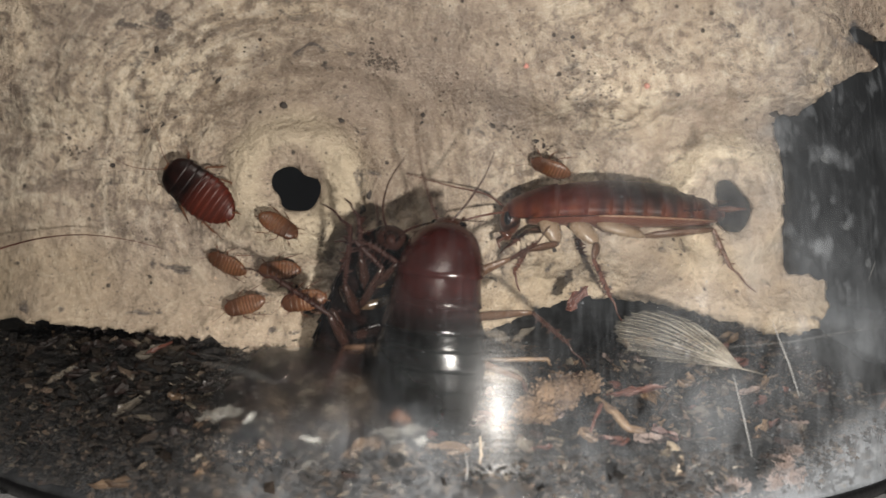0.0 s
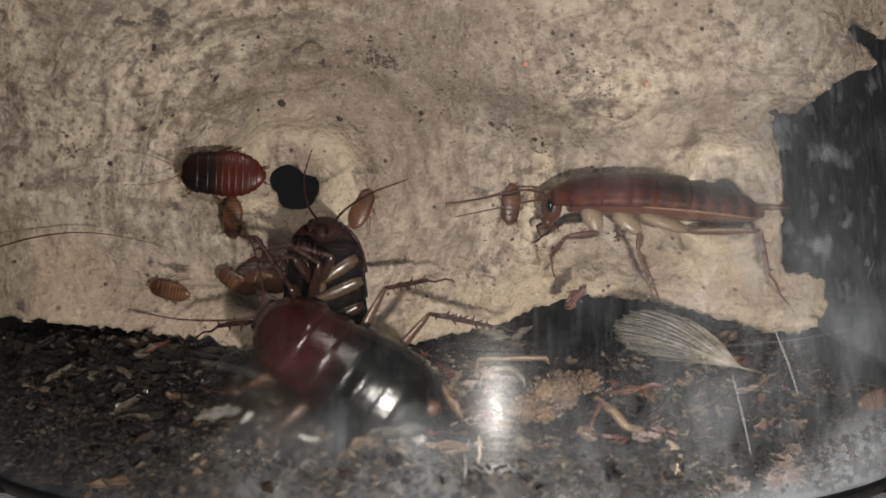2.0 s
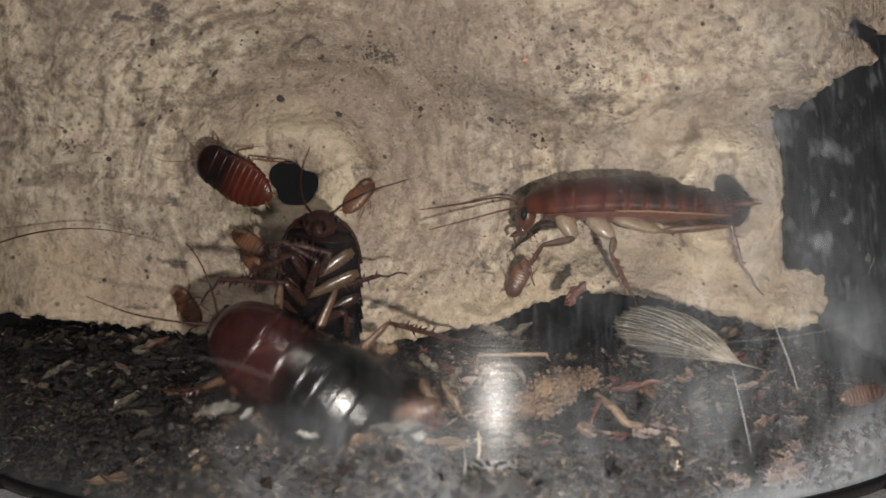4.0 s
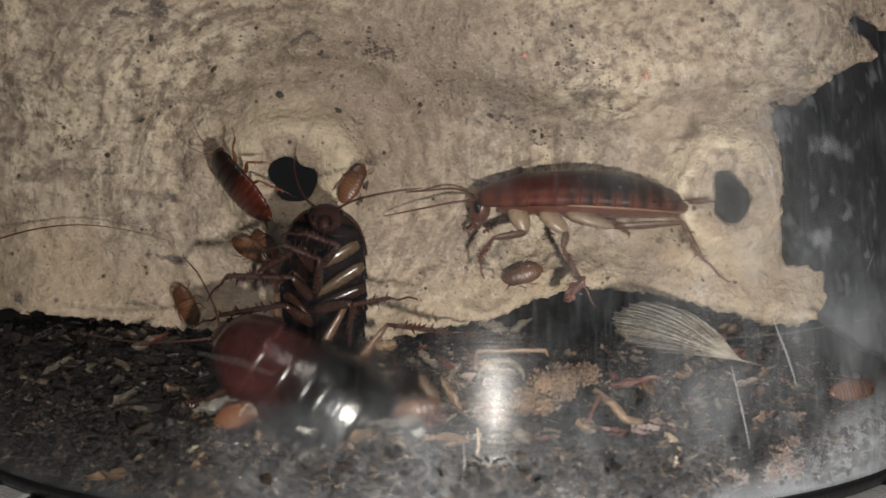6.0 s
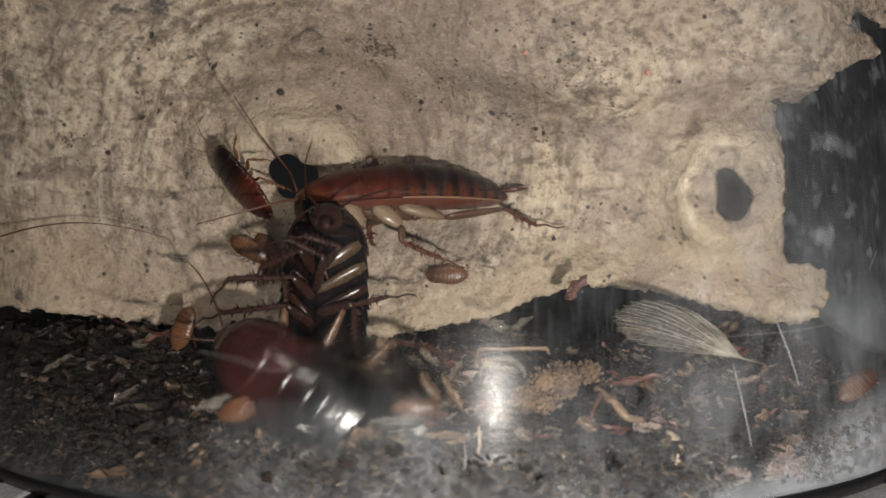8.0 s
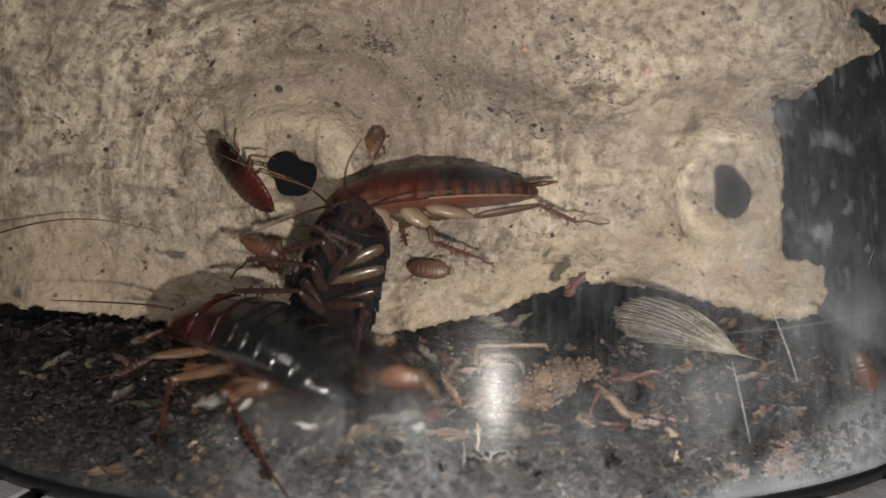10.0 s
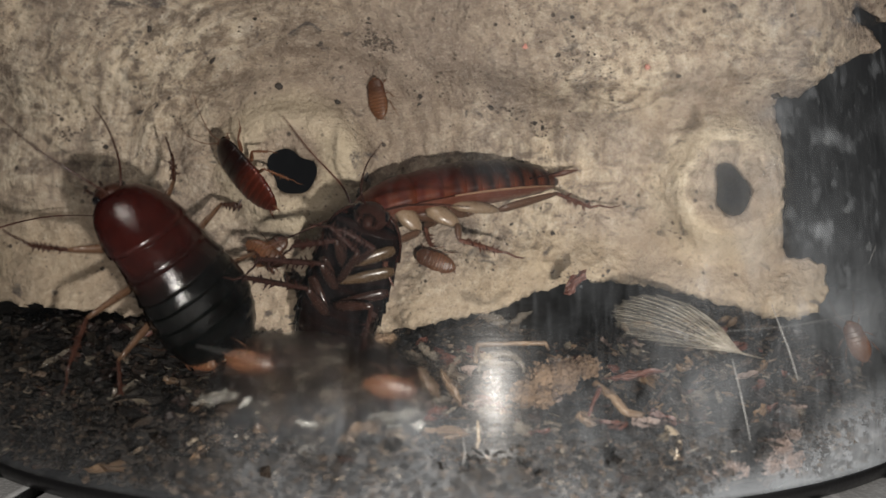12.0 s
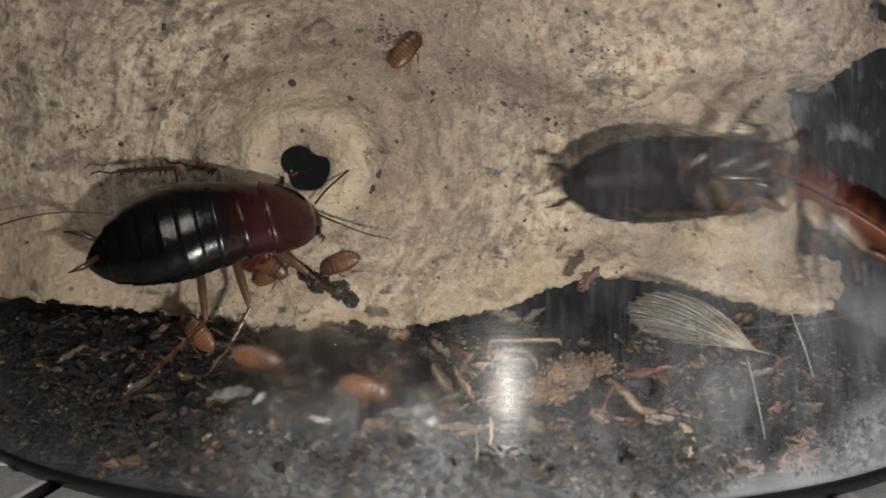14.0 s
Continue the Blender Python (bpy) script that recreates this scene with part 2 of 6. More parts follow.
def shell_material(name, front, rear, band, length, split=0.02, bands=7, rough=0.28, low=None, gloss=0.3):
    """Insect shell: colour runs from the thorax to the abdomen, with a darker band on each plate."""
    n = Nodes(name)
    x = n.maths("DIVIDE", n.axis("X"), length)
    run = n.add("ShaderNodeMapRange")
    n.link(x, run.inputs["Value"])
    run.inputs["From Min"].default_value, run.inputs["From Max"].default_value = split + 0.10, split - 0.10
    base = n.mix(run.outputs[0], front, rear)
    saw = n.maths("FRACT", n.maths("MULTIPLY", x, bands / 0.56))
    stripe = n.ramp(saw, [(0.0, 0.9), (0.25, 0.55), (0.5, 0.0), (0.8, 0.1), (1.0, 0.9)])
    base = n.mix(n.mix(1.0, stripe, n.maths("MULTIPLY", run.outputs[0], 0.85), "MULTIPLY"), base, band)
    if low:
        side = n.add("ShaderNodeMapRange")
        n.link(n.axis("Z"), side.inputs["Value"])
        side.inputs["From Min"].default_value, side.inputs["From Max"].default_value = 0.070 * length, 0.005 * length
        base = n.mix(n.maths("MULTIPLY", side.outputs[0], n.maths("SUBTRACT", 0.9, stripe)), base, low)
    mottle = n.noise(700, 5, 0.6)
    base = n.mix(n.ramp(mottle, [(0.4, 0.0), (0.75, 0.45)]), base, band)
    fine = n.noise(2600, 4, 0.6)
    n.surface(base, n.ramp(fine, [(0.3, rough - 0.04), (0.7, rough + 0.08)]), n.bump(n.mix(0.6, mottle, fine), 0.22, 0.00025),
              Specular_IOR_Level=gloss, Subsurface_Weight=0.10, Subsurface_Scale=0.0006)
    return n.done()


FOG = 0.10


def plastic_material():
    """Clear plastic, scuffed and fogged: haze with fine scratches, and a gloss that follows the angle."""
    n = Nodes("clear_plastic")
    clear = n.add("ShaderNodeBsdfTransparent")
    clear.inputs["Color"].default_value = (0.97, 0.975, 0.975, 1)
    scuff = n.noise(170, 8, 0.70, n.stretched(1, 1, 0.6, 0, 0.5), 0.6)
    hair = n.noise(1500, 3, 0.6, n.stretched(1, 1, 0.10, 0, 0.85))
    hair_b = n.noise(1400, 3, 0.6, n.stretched(1, 1, 0.10, 0, -0.75))
    smear = n.noise(32, 5, 0.6, None, 0.6)
    dust = n.ramp(n.cells(900), [(0.05, 1.0), (0.11, 0.0)])
    dust = n.maths("MULTIPLY", dust, n.ramp(n.noise(300, 2), [(0.52, 0.0), (0.60, 3.0)]))
    right = n.add("ShaderNodeMapRange")
    n.link(n.axis("X"), right.inputs["Value"])
    right.inputs["From Min"].default_value, right.inputs["From Max"].default_value = -0.012, 0.044
    right.inputs["To Min"].default_value, right.inputs["To Max"].default_value = 0.10, 1.25
    low = n.add("ShaderNodeMapRange")
    n.link(n.axis("Z"), low.inputs["Value"])
    low.inputs["From Min"].default_value, low.inputs["From Max"].default_value = 0.030, 0.003
    low.inputs["To Min"].default_value, low.inputs["To Max"].default_value = 0.62, 1.0
    fog = n.maths("MULTIPLY", n.ramp(scuff, [(0.38, 0.04), (0.66, 1.0)]), n.ramp(smear, [(0.40, 0.15), (0.62, 1.0)]))
    fog = n.maths("ADD", fog, n.ramp(hair, [(0.56, 0.0), (0.74, 0.30)]))
    fog = n.maths("ADD", fog, n.ramp(hair_b, [(0.56, 0.0), (0.74, 0.36)]))
    fog = n.maths("ADD", fog, dust)
    fog = n.maths("MULTIPLY", n.maths("MULTIPLY", fog, right.outputs[0]), low.outputs[0])
    # haze and bokeh-like light blobs painted on the side away from the soil
    blob = n.ramp(n.noise(330, 2, 0.4, n.stretched(1, 1, 1.0, 0, 0.35)), [(0.60, 0.10), (0.74, 1.5)])
    far = n.add("ShaderNodeMapRange")
    n.link(n.axis("X"), far.inputs["Value"])
    far.inputs["From Min"].default_value, far.inputs["From Max"].default_value = 0.027, 0.033
    high = n.add("ShaderNodeMapRange")
    n.link(n.axis("Z"), high.inputs["Value"])
    high.inputs["From Min"].default_value, high.inputs["From Max"].default_value = 0.010, 0.018
    high.inputs["To Min"].default_value = 0.25
    fog = n.maths("ADD", fog, n.maths("MULTIPLY", n.maths("MULTIPLY", blob, far.outputs[0]), high.outputs[0]))
    base_haze = n.add("ShaderNodeMapRange")
    n.link(n.axis("Z"), base_haze.inputs["Value"])
    base_haze.inputs["From Min"].default_value, base_haze.inputs["From Max"].default_value = 0.0075, 0.0005
    base_haze.inputs["To Max"].default_value = 0.20
    fog = n.maths("ADD", fog, n.maths("MULTIPLY", base_haze.outputs[0], n.ramp(n.noise(260, 6, 0.65, n.stretched(1, 1, 0.7, 0, 0.6), 0.8), [(0.38, 0.1), (0.66, 1.0)])))
    # the thick, cloudy foot of the wall
    corner = n.add("ShaderNodeMapRange")
    n.link(n.maths("SUBTRACT", n.maths("MULTIPLY", n.axis("X"), 0.35), n.axis("Z")), corner.inputs["Value"])
    corner.inputs["From Min"].default_value, corner.inputs["From Max"].default_value = 0.0085, 0.0165
    corner.inputs["To Max"].default_value = 4.8
    fog = n.maths("ADD", fog, n.maths("MULTIPLY", corner.outputs[0], n.ramp(scuff, [(0.34, 0.55), (0.62, 1.1)])))
    # two rubbed, greasy places that blur what lies behind them
    def patch(cx, cz, rx, rz):
        px = n.maths("DIVIDE", n.maths("SUBTRACT", n.axis("X"), cx), rx)
        pz = n.maths("DIVIDE", n.maths("SUBTRACT", n.axis("Z"), cz), rz)
        r = n.maths("SQRT", n.maths("ADD", n.maths("MULTIPLY", px, px), n.maths("MULTIPLY", pz, pz)))
        r = n.maths("ADD", r, n.maths("MULTIPLY", n.maths("SUBTRACT", n.noise(150, 5, 0.6), 0.5), 1.1))
        return n.ramp(n.maths("MULTIPLY", r, 0.5), [(0.30, 1.0), (0.60, 0.0)])
    soft = n.maths("MAXIMUM", n.maths("MAXIMUM", patch(-0.0105, 0.0080, 0.0105, 0.0052), n.maths("MULTIPLY", patch(-0.008, -0.001, 0.022, 0.0065), 0.6)), n.maths("MULTIPLY", patch(0.0235, 0.026, 0.010, 0.013), 0.26))
    fog = n.maths("ADD", fog, n.maths("MULTIPLY", patch(-0.0075, 0.0020, 0.012, 0.0055), n.ramp(scuff, [(0.38, 0.10), (0.66, 0.85)])))
    foot = n.add("ShaderNodeMapRange")
    n.link(n.axis("Z"), foot.inputs["Value"])
    foot.inputs["From Min"].default_value, foot.inputs["From Max"].default_value = 0.0020, -0.0016
    foot.inputs["To Max"].default_value = 1.05
    fog = n.maths("ADD", fog, n.maths("MULTIPLY", n.maths("POWER", foot.outputs[0], 2.0), n.maths("ADD", n.maths("MULTIPLY", right.outputs[0], 0.7), 0.2)))
    fog = n.maths("MULTIPLY", fog, FOG)
    haze = n.add("ShaderNodeBsdfDiffuse")
    haze.inputs["Color"].default_value = (0.80, 0.86, 0.93, 1)
    body = n.add("ShaderNodeMixShader")
    n.link(fog, body.inputs[0])
    blur = n.add("ShaderNodeBsdfRefraction")
    blur.inputs["Color"].default_value = (0.97, 0.975, 0.975, 1)
    blur.inputs["Roughness"].default_value, blur.inputs["IOR"].default_value = 0.85, 1.085
    see = n.add("ShaderNodeMixShader")
    n.link(n.maths("MULTIPLY", soft, 0.52), see.inputs[0])
    n.link(clear.outputs[0], see.inputs[1])
    n.link(blur.outputs[0], see.inputs[2])
    n.link(see.outputs[0], body.inputs[1])
    n.link(haze.outputs[0], body.inputs[2])
    tight = n.add("ShaderNodeBsdfGlossy")
    tight.inputs["Roughness"].default_value = 0.03
    lines = n.ramp(n.noise(1500, 4, 0.7, n.stretched(1, 1, 0.12, 0, 0.05)), [(0.35, 0.05), (0.62, 0.9)])
    n.link(lines, tight.inputs["Color"])
    wide = n.add("ShaderNodeBsdfGlossy")
    wide.inputs["Roughness"].default_value = 0.22
    dent = n.bump(n.noise(2300, 4, 0.65, n.stretched(0.15, 0.15, 1.0)), 0.3, 0.00006)
    n.link(dent, wide.inputs["Normal"])
    n.link(dent, tight.inputs["Normal"])
    gloss = n.add("ShaderNodeMixShader")
    gloss.inputs[0].default_value = 0.86
    n.link(tight.outputs[0], gloss.inputs[1])
    n.link(wide.outputs[0], gloss.inputs[2])
    facing = n.add("ShaderNodeLayerWeight")
    edge = n.maths("MULTIPLY", n.maths("POWER", facing.outputs["Facing"], 4.0), 0.35)
    both = n.add("ShaderNodeMixShader")
    n.link(n.maths("ADD", edge, 0.0045), both.inputs[0])
    n.link(body.outputs[0], both.inputs[1])
    n.link(gloss.outputs[0], both.inputs[2])
    n.link(both.outputs[0], n.out.inputs["Surface"])
    return n.done()


def plain_material(name, colour, rough=0.5, relief=0.3, gloss=0.5):
    n = Nodes(name)
    a = n.noise(300, 5, 0.6)
    b = n.noise(1800, 4, 0.6)
    dark = tuple(c * 0.7 for c in colour)
    n.surface(n.mix(n.ramp(a, [(0.4, 0.0), (0.7, 0.7)]), colour, dark), n.ramp(b, [(0.3, rough - 0.08), (0.7, rough + 0.1)]),
              n.bump(b, relief, 0.0002), Specular_IOR_Level=gloss)
    return n.done()


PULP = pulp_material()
SOIL = soil_material()
LITTER = litter_material()
MIXED_LITTER = mixed_litter_material()
PALE_LITTER = pale_litter_material()
PLASTIC = plastic_material()
BLACK = plain_material("plain_black", (0.012, 0.012, 0.013), 0.35)
GROUT = plain_material("black_joint", (0.01, 0.01, 0.011), 0.7)
GLAZE = plain_material("white_glaze", (0.62, 0.63, 0.64), 0.25, 0.05)
ROOM = plain_material("dim_wall", (0.05, 0.055, 0.065), 0.9)
BROWN = grain_material("brown_leaf", (0.15, 0.095, 0.055), (0.045, 0.028, 0.018), 0.4)
WOOD = grain_material("tan_wood", (0.27, 0.18, 0.105), (0.09, 0.053, 0.032), 0.4)
HUSK = grain_material("pale_husk", (0.50, 0.42, 0.30), (0.24, 0.17, 0.11), 0.3)
DARKCHIP = grain_material("dark_bark", (0.032, 0.018, 0.014), (0.010, 0.007, 0.006), 0.5)
REDCHIP = grain_material("red_brown_husk", (0.17, 0.06, 0.04), (0.06, 0.022, 0.015), 0.45)
PINK = grain_material("pinkish_crumb", (0.36, 0.275, 0.24), (0.13, 0.095, 0.08), 0.8, 1200)
CRUST = grain_material("brown_crust", (0.24, 0.16, 0.10), (0.08, 0.05, 0.033), 0.85, 1400)
FILM = grain_material("clear_shed_skin", (0.46, 0.42, 0.36), (0.18, 0.14, 0.10), 0.10, 700, 0.24)
WHITE_SKIN = grain_material("whitish_cast_skin", (0.46, 0.45, 0.42), (0.18, 0.165, 0.14), 0.12, 700, 0.28)
GLINT = grain_material("glinting_cast_skin", (0.6, 0.6, 0.57), (0.30, 0.29, 0.27), 0.08, 900, 0.55)
MEMBRANE = grain_material("wing_membrane", (0.40, 0.37, 0.32), (0.18, 0.16, 0.13), 0.14, 500, 0.065)
VEIN = grain_material("wing_vein", (0.46, 0.42, 0.35), (0.20, 0.17, 0.13), 0.22)
SCRATCH = grain_material("scratch", (0.75, 0.75, 0.74), (0.50, 0.50, 0.49), 0.4, 600, 0.20)
DAB = grain_material("dried_smudge", (0.66, 0.70, 0.72), (0.45, 0.48, 0.50), 0.5, 600, 0.10)
FAINT = grain_material("faint_scratch", (0.6, 0.6, 0.58), (0.4, 0.4, 0.39), 0.5, 600, 0.022)
FLECK = plain_material("dark_dropping", (0.060, 0.050, 0.044), 0.9)
SPECK = plain_material("brown_dirt", (0.13, 0.105, 0.088), 0.95)
RED_FLECK = plain_material("red_ink_fleck", (0.72, 0.34, 0.28), 0.9)


# ---- mesh helpers ----
def mesh_of(name, verts, faces, material, smooth=True):
    me = bpy.data.meshes.new(name)
    me.from_pydata([tuple(v) for v in verts], [], [tuple(f) for f in faces])
    me.materials.append(material)
    if smooth:
        me.polygons.foreach_set("use_smooth", [True] * len(me.polygons))
    me.update()
    return me


def recalc(me):
    bm = bmesh.new()
    bm.from_mesh(me)
    bmesh.ops.recalc_face_normals(bm, faces=bm.faces)
    bm.to_mesh(me)
    bm.free()
    return me


def part(name, me, parent, label=""):
    ob = new(name, me)
    ob.parent = parent
    return tagged(ob, label) if label else ob


def thing(name, me, label, category, group="", kind=""):
    return tagged(new(name, me), label, category, group, kind)


def tube(points, radii, sides=8, flat=1.0, normal=None):
    """Verts and faces of a closed tapering tube along points; flat squeezes it along its second axis."""
    pts = [Vector(p) for p in points]
    verts, faces = [], []
    side = Vector(normal) if normal else None
    for i, p in enumerate(pts):
        way = (pts[min(i + 1, len(pts) - 1)] - pts[max(i - 1, 0)]).normalized()
        if side is None:
            side = way.orthogonal()
        side = (side - way * side.dot(way)).normalized()
        other = way.cross(side)
        for k in range(sides):
            a = 2 * math.pi * k / sides
            verts.append(p + (side * math.cos(a) + other * math.sin(a) * flat) * radii[i])
    for i in range(len(pts) - 1):
        for k in range(sides):
            k2 = (k + 1) % sides
            faces.append((i * sides + k, i * sides + k2, (i + 1) * sides + k2, (i + 1) * sides + k))
    faces.append(tuple(range(sides))[::-1])
    faces.append(tuple((len(pts) - 1) * sides + k for k in range(sides)))
    return verts, faces


def join(*pieces):
    verts, faces = [], []
    for v, f in pieces:
        n = len(verts)
        verts += list(v)
        faces += [tuple(i + n for i in face) for face in f]
    return verts, faces


def join_fast(pieces):
    verts, faces = [], []
    for v, f in pieces:
        n = len(verts)
        verts.extend(v)
        faces.extend(tuple(i + n for i in q) for q in f)
    return verts, faces


# ---- table of white mosaic tiles, room ----
BASE = -0.0035  # height of the tiles
def box(x0, x1, y0, y1, z0, z1, bevel=0.0):
    bm = bmesh.new()
    bmesh.ops.create_cube(bm, size=1.0, matrix=Matrix.Translation(((x0 + x1) / 2, (y0 + y1) / 2, (z0 + z1) / 2))
                          @ Matrix.Diagonal((x1 - x0, y1 - y0, z1 - z0, 1)))
    if bevel:
        bmesh.ops.bevel(bm, geom=bm.edges[:], offset=bevel, segments=2, affect="EDGES", profile=0.5)
    return bm


def from_bm(name, bm, material, smooth=False):
    me = bpy.data.meshes.new(name)
    for f in bm.faces:
        f.smooth = smooth
    bm.to_mesh(me)
    bm.free()
    me.materials.append(material)
    return me


table = thing("table_top", from_bm("table_top", box(-0.6, 0.6, -0.6, 0.6, -0.03, BASE - 0.0016), GROUT),
              "black-jointed table top under white mosaic tiles", "table", kind="structure")
TILE, GAP = 0.0225, 0.0026
tile_mesh = from_bm("tile", box(-TILE / 2, TILE / 2, -TILE / 2, TILE / 2, -0.0017, 0.0, 0.0003), GLAZE)
for i in range(-8, 8):
    for j in range(-6, 10):
        t = part("tile", tile_mesh, table)
        t.location = ((i + 0.5) * (TILE + GAP) + 0.0107, (j + 0.5) * (TILE + GAP) - 0.0295, BASE)

for name, b in (("wall_north", (-0.65, 0.65, 0.6, 0.65)), ("wall_east", (0.6, 0.65, -1.4, 0.6)), ("wall_west", (-0.65, -0.6, -1.4, 0.6)), ("wall_south", (-0.65, 0.65, -1.45, -1.4))):
    thing(name, from_bm(name, box(*b, -0.75, 1.15), ROOM), "plain dim wall of the small room", "wall", kind="structure")
thing("floor", from_bm("floor", box(-0.65, 0.65, -1.45, 0.65, -0.80, -0.75), ROOM), "dark floor of the small room", "floor", kind="structure")
thing("ceiling", from_bm("ceiling", box(-0.65, 0.65, -1.45, 0.65, 1.15, 1.2), ROOM), "plain dim ceiling of the small room", "ceiling", kind="structure")

# ---- the clear tub ----
TUB_X, TUB_Y, TUB_R, LEAN = 0.0, 0.0508, 0.0725, math.tan(radians(3.5))
TUB_TOP = 0.085


def tub_radius(z):
    return TUB_R - LEAN * z


def ring_shell(profile, sides=288):
    """A turned body: profile of (radius, z), closed."""
    verts, faces = [], []
    m = len(profile)
    for k in range(sides):
        a = 2 * math.pi * k / sides
        for r, z in profile:
            verts.append((TUB_X + r * math.cos(a), TUB_Y + r * math.sin(a), z))
    for k in range(sides):
        k2 = (k + 1) % sides
        for i in range(m):
            i2 = (i + 1) % m
            faces.append((k * m + i, k2 * m + i, k2 * m + i2, k * m + i2))
    return verts, faces


tub = tagged(new("plastic_tub"), "clear scuffed round plastic tub on white tiles", "tub")
T = 0.0008
levels = [BASE + 0.0017 + i * (TUB_TOP - BASE - 0.0017) / 16 for i in range(17)]
profile = [(tub_radius(z), z) for z in levels] + [(tub_radius(z) - T, z) for z in reversed(levels)]
wall_mesh = recalc(mesh_of("wall", *ring_shell(profile), PLASTIC))
part("wall", wall_mesh, tub, "clear fogged plastic with scratches").visible_shadow = False
# added black ring that stands in for the dark shadow gap under the tub
part("shadow_ring", recalc(mesh_of("shadow_ring", *ring_shell([(TUB_R - 0.0002, BASE + 0.0001), (TUB_R + 0.0001, BASE + 0.0008), (TUB_R - 0.0001, BASE + 0.0016),
     (TUB_R - 0.004, BASE + 0.0015), (TUB_R - 0.004, BASE + 0.0001)], 192), BLACK)), tub, "black ring filling the shadow gap under the tub")
disc = [(TUB_X + (TUB_R - 0.0038) * math.cos(2 * math.pi * k / 96), TUB_Y + (TUB_R - 0.0038) * math.sin(2 * math.pi * k / 96)) for k in range(96)]
for name, z0, z1 in (("bottom", BASE + 0.0002, BASE + 0.0008),):
    part(name, recalc(mesh_of(name, [(x, y, z) for z in (z0, z1) for x, y in disc],
         [tuple(range(96)), tuple(range(96, 192))] + [(k, (k + 1) % 96, 96 + (k + 1) % 96, 96 + k) for k in range(96)], BLACK, False)), tub)
LID_R = tub_radius(TUB_TOP)
part("lid", recalc(mesh_of("lid", *ring_shell([(0.0005, TUB_TOP + 0.0005), (LID_R + 0.002, TUB_TOP + 0.0005), (LID_R + 0.002, TUB_TOP - 0.006), (LID_R + 0.003, TUB_TOP - 0.006),
     (LID_R + 0.003, TUB_TOP + 0.002), (0.0005, TUB_TOP + 0.002)], 96), BLACK)), tub, "black plastic lid")


def wall_y(x, z, inset=0.0):
    """The front of the tub's wall at x, z."""
    r = tub_radius(z) - inset
    return TUB_Y - math.sqrt(max(r * r - (x - TUB_X) ** 2, 0.0))


# long scratches in the plastic
def scratch(points, width, material):
    """Points (x, z) in mm along the wall's outside."""
    pts, radii = [], []
    for i in range(len(points) - 1):
        (xa, za), (xb, zb) = points[i], points[i + 1]
        for s in range(6):
            k = s / 6
            x, z = (xa + (xb - xa) * k) * MM, (za + (zb - za) * k) * MM
            pts.append((x, wall_y(x, z) - 0.00002, z))
            radii.append(width * MM * (0.35 + 0.65 * math.sin(math.pi * min(1, max(0.06, (i * 6 + s) / (6 * (len(points) - 1)))))))
    return mesh_of("scratch", *tube(pts, radii, 5), material)


def on_wall(px):
    return [(p[0], p[2]) for p in px]


def dab(r):
    """A flat uneven dab of dried liquid, r in mm."""
    verts, faces = [(0, -0.00008, 0)], []
    for ring, k in enumerate((0.4, 0.75, 1.0)):
        for i in range(14):
            a = 2 * math.pi * i / 14
            q = r * MM * k * (1 + 0.18 * math.sin(a * 3 + r * 9) + 0.1 * math.sin(a * 5))
            verts.append((math.cos(a) * q * 0.8, -0.00008 * (1 - k), math.sin(a) * q * 1.15))
    for i in range(14):
        j = (i + 1) % 14
        faces.append((0, 1 + i, 1 + j))
        for ring in (0, 1):
            a = 1 + ring * 14
            faces.append((a + i, a + 14 + i, a + 14 + j, a + j))
    return verts, faces


SCRATCHES = [
    ([(25.45, -16.50, 10.21), (25.87, -16.45, 8.61), (26.49, -16.37, 6.11), (26.91, -16.34, 4.21), (27.21, -16.32, 2.61)], 0.11),
    ([(29.83, -14.40, 14.81), (30.65, -14.16, 12.84), (31.61, -13.85, 10.74), (32.33, -13.64, 8.74), (32.69, -13.54, 7.58)], 0.125),
    ([(24.48, -16.70, 12.62), (31.96, -13.55, 12.77), (39.34, -9.39, 13.30), (46.92, -3.96, 13.60)], 0.045),
    ([(43.18, -6.43, 18.27), (44.93, -4.97, 20.56)], 0.05),
    ([(33.33, -10.77, 43.20), (33.95, -10.58, 41.10)], 0.06),
    ([(-21.14, -17.87, 11.54), (-17.45, -18.92, 10.96), (-13.41, -19.86, 9.78)], 0.42),
    ([(1.66, -21.40, 4.64), (1.84, -21.48, 3.28), (1.66, -21.55, 2.15)], 0.11),
]
for x, z, r in ((22.57, -17.08, 16.85)[0::2] + (0.6,), (20.99, -17.87, 12.17)[0::2] + (0.3,), (37.20, -9.49, 30.32)[0::2] + (0.45,),
                (43.30, -6.22, 19.98)[0::2] + (0.4,), (39.93, -8.26, 23.62)[0::2] + (0.35,)):
    v, f = dab(r)
    ob = part("smudge", mesh_of("smudge", v, f, DAB), tub, "whitish dried smudge")
    ob.location = (x * MM, wall_y(x * MM, z * MM) - 0.00003, z * MM)
for px, width in SCRATCHES:
    part("scratch", scratch(on_wall(px), width, FAINT if width > 0.2 else SCRATCH), tub, "whitish scratch")


# ---- egg tray of paper pulp ----
def smooth(a, b, x):
    t = np.clip((x - a) / (b - a), 0, 1)
    return t * t * (3 - 2 * t)


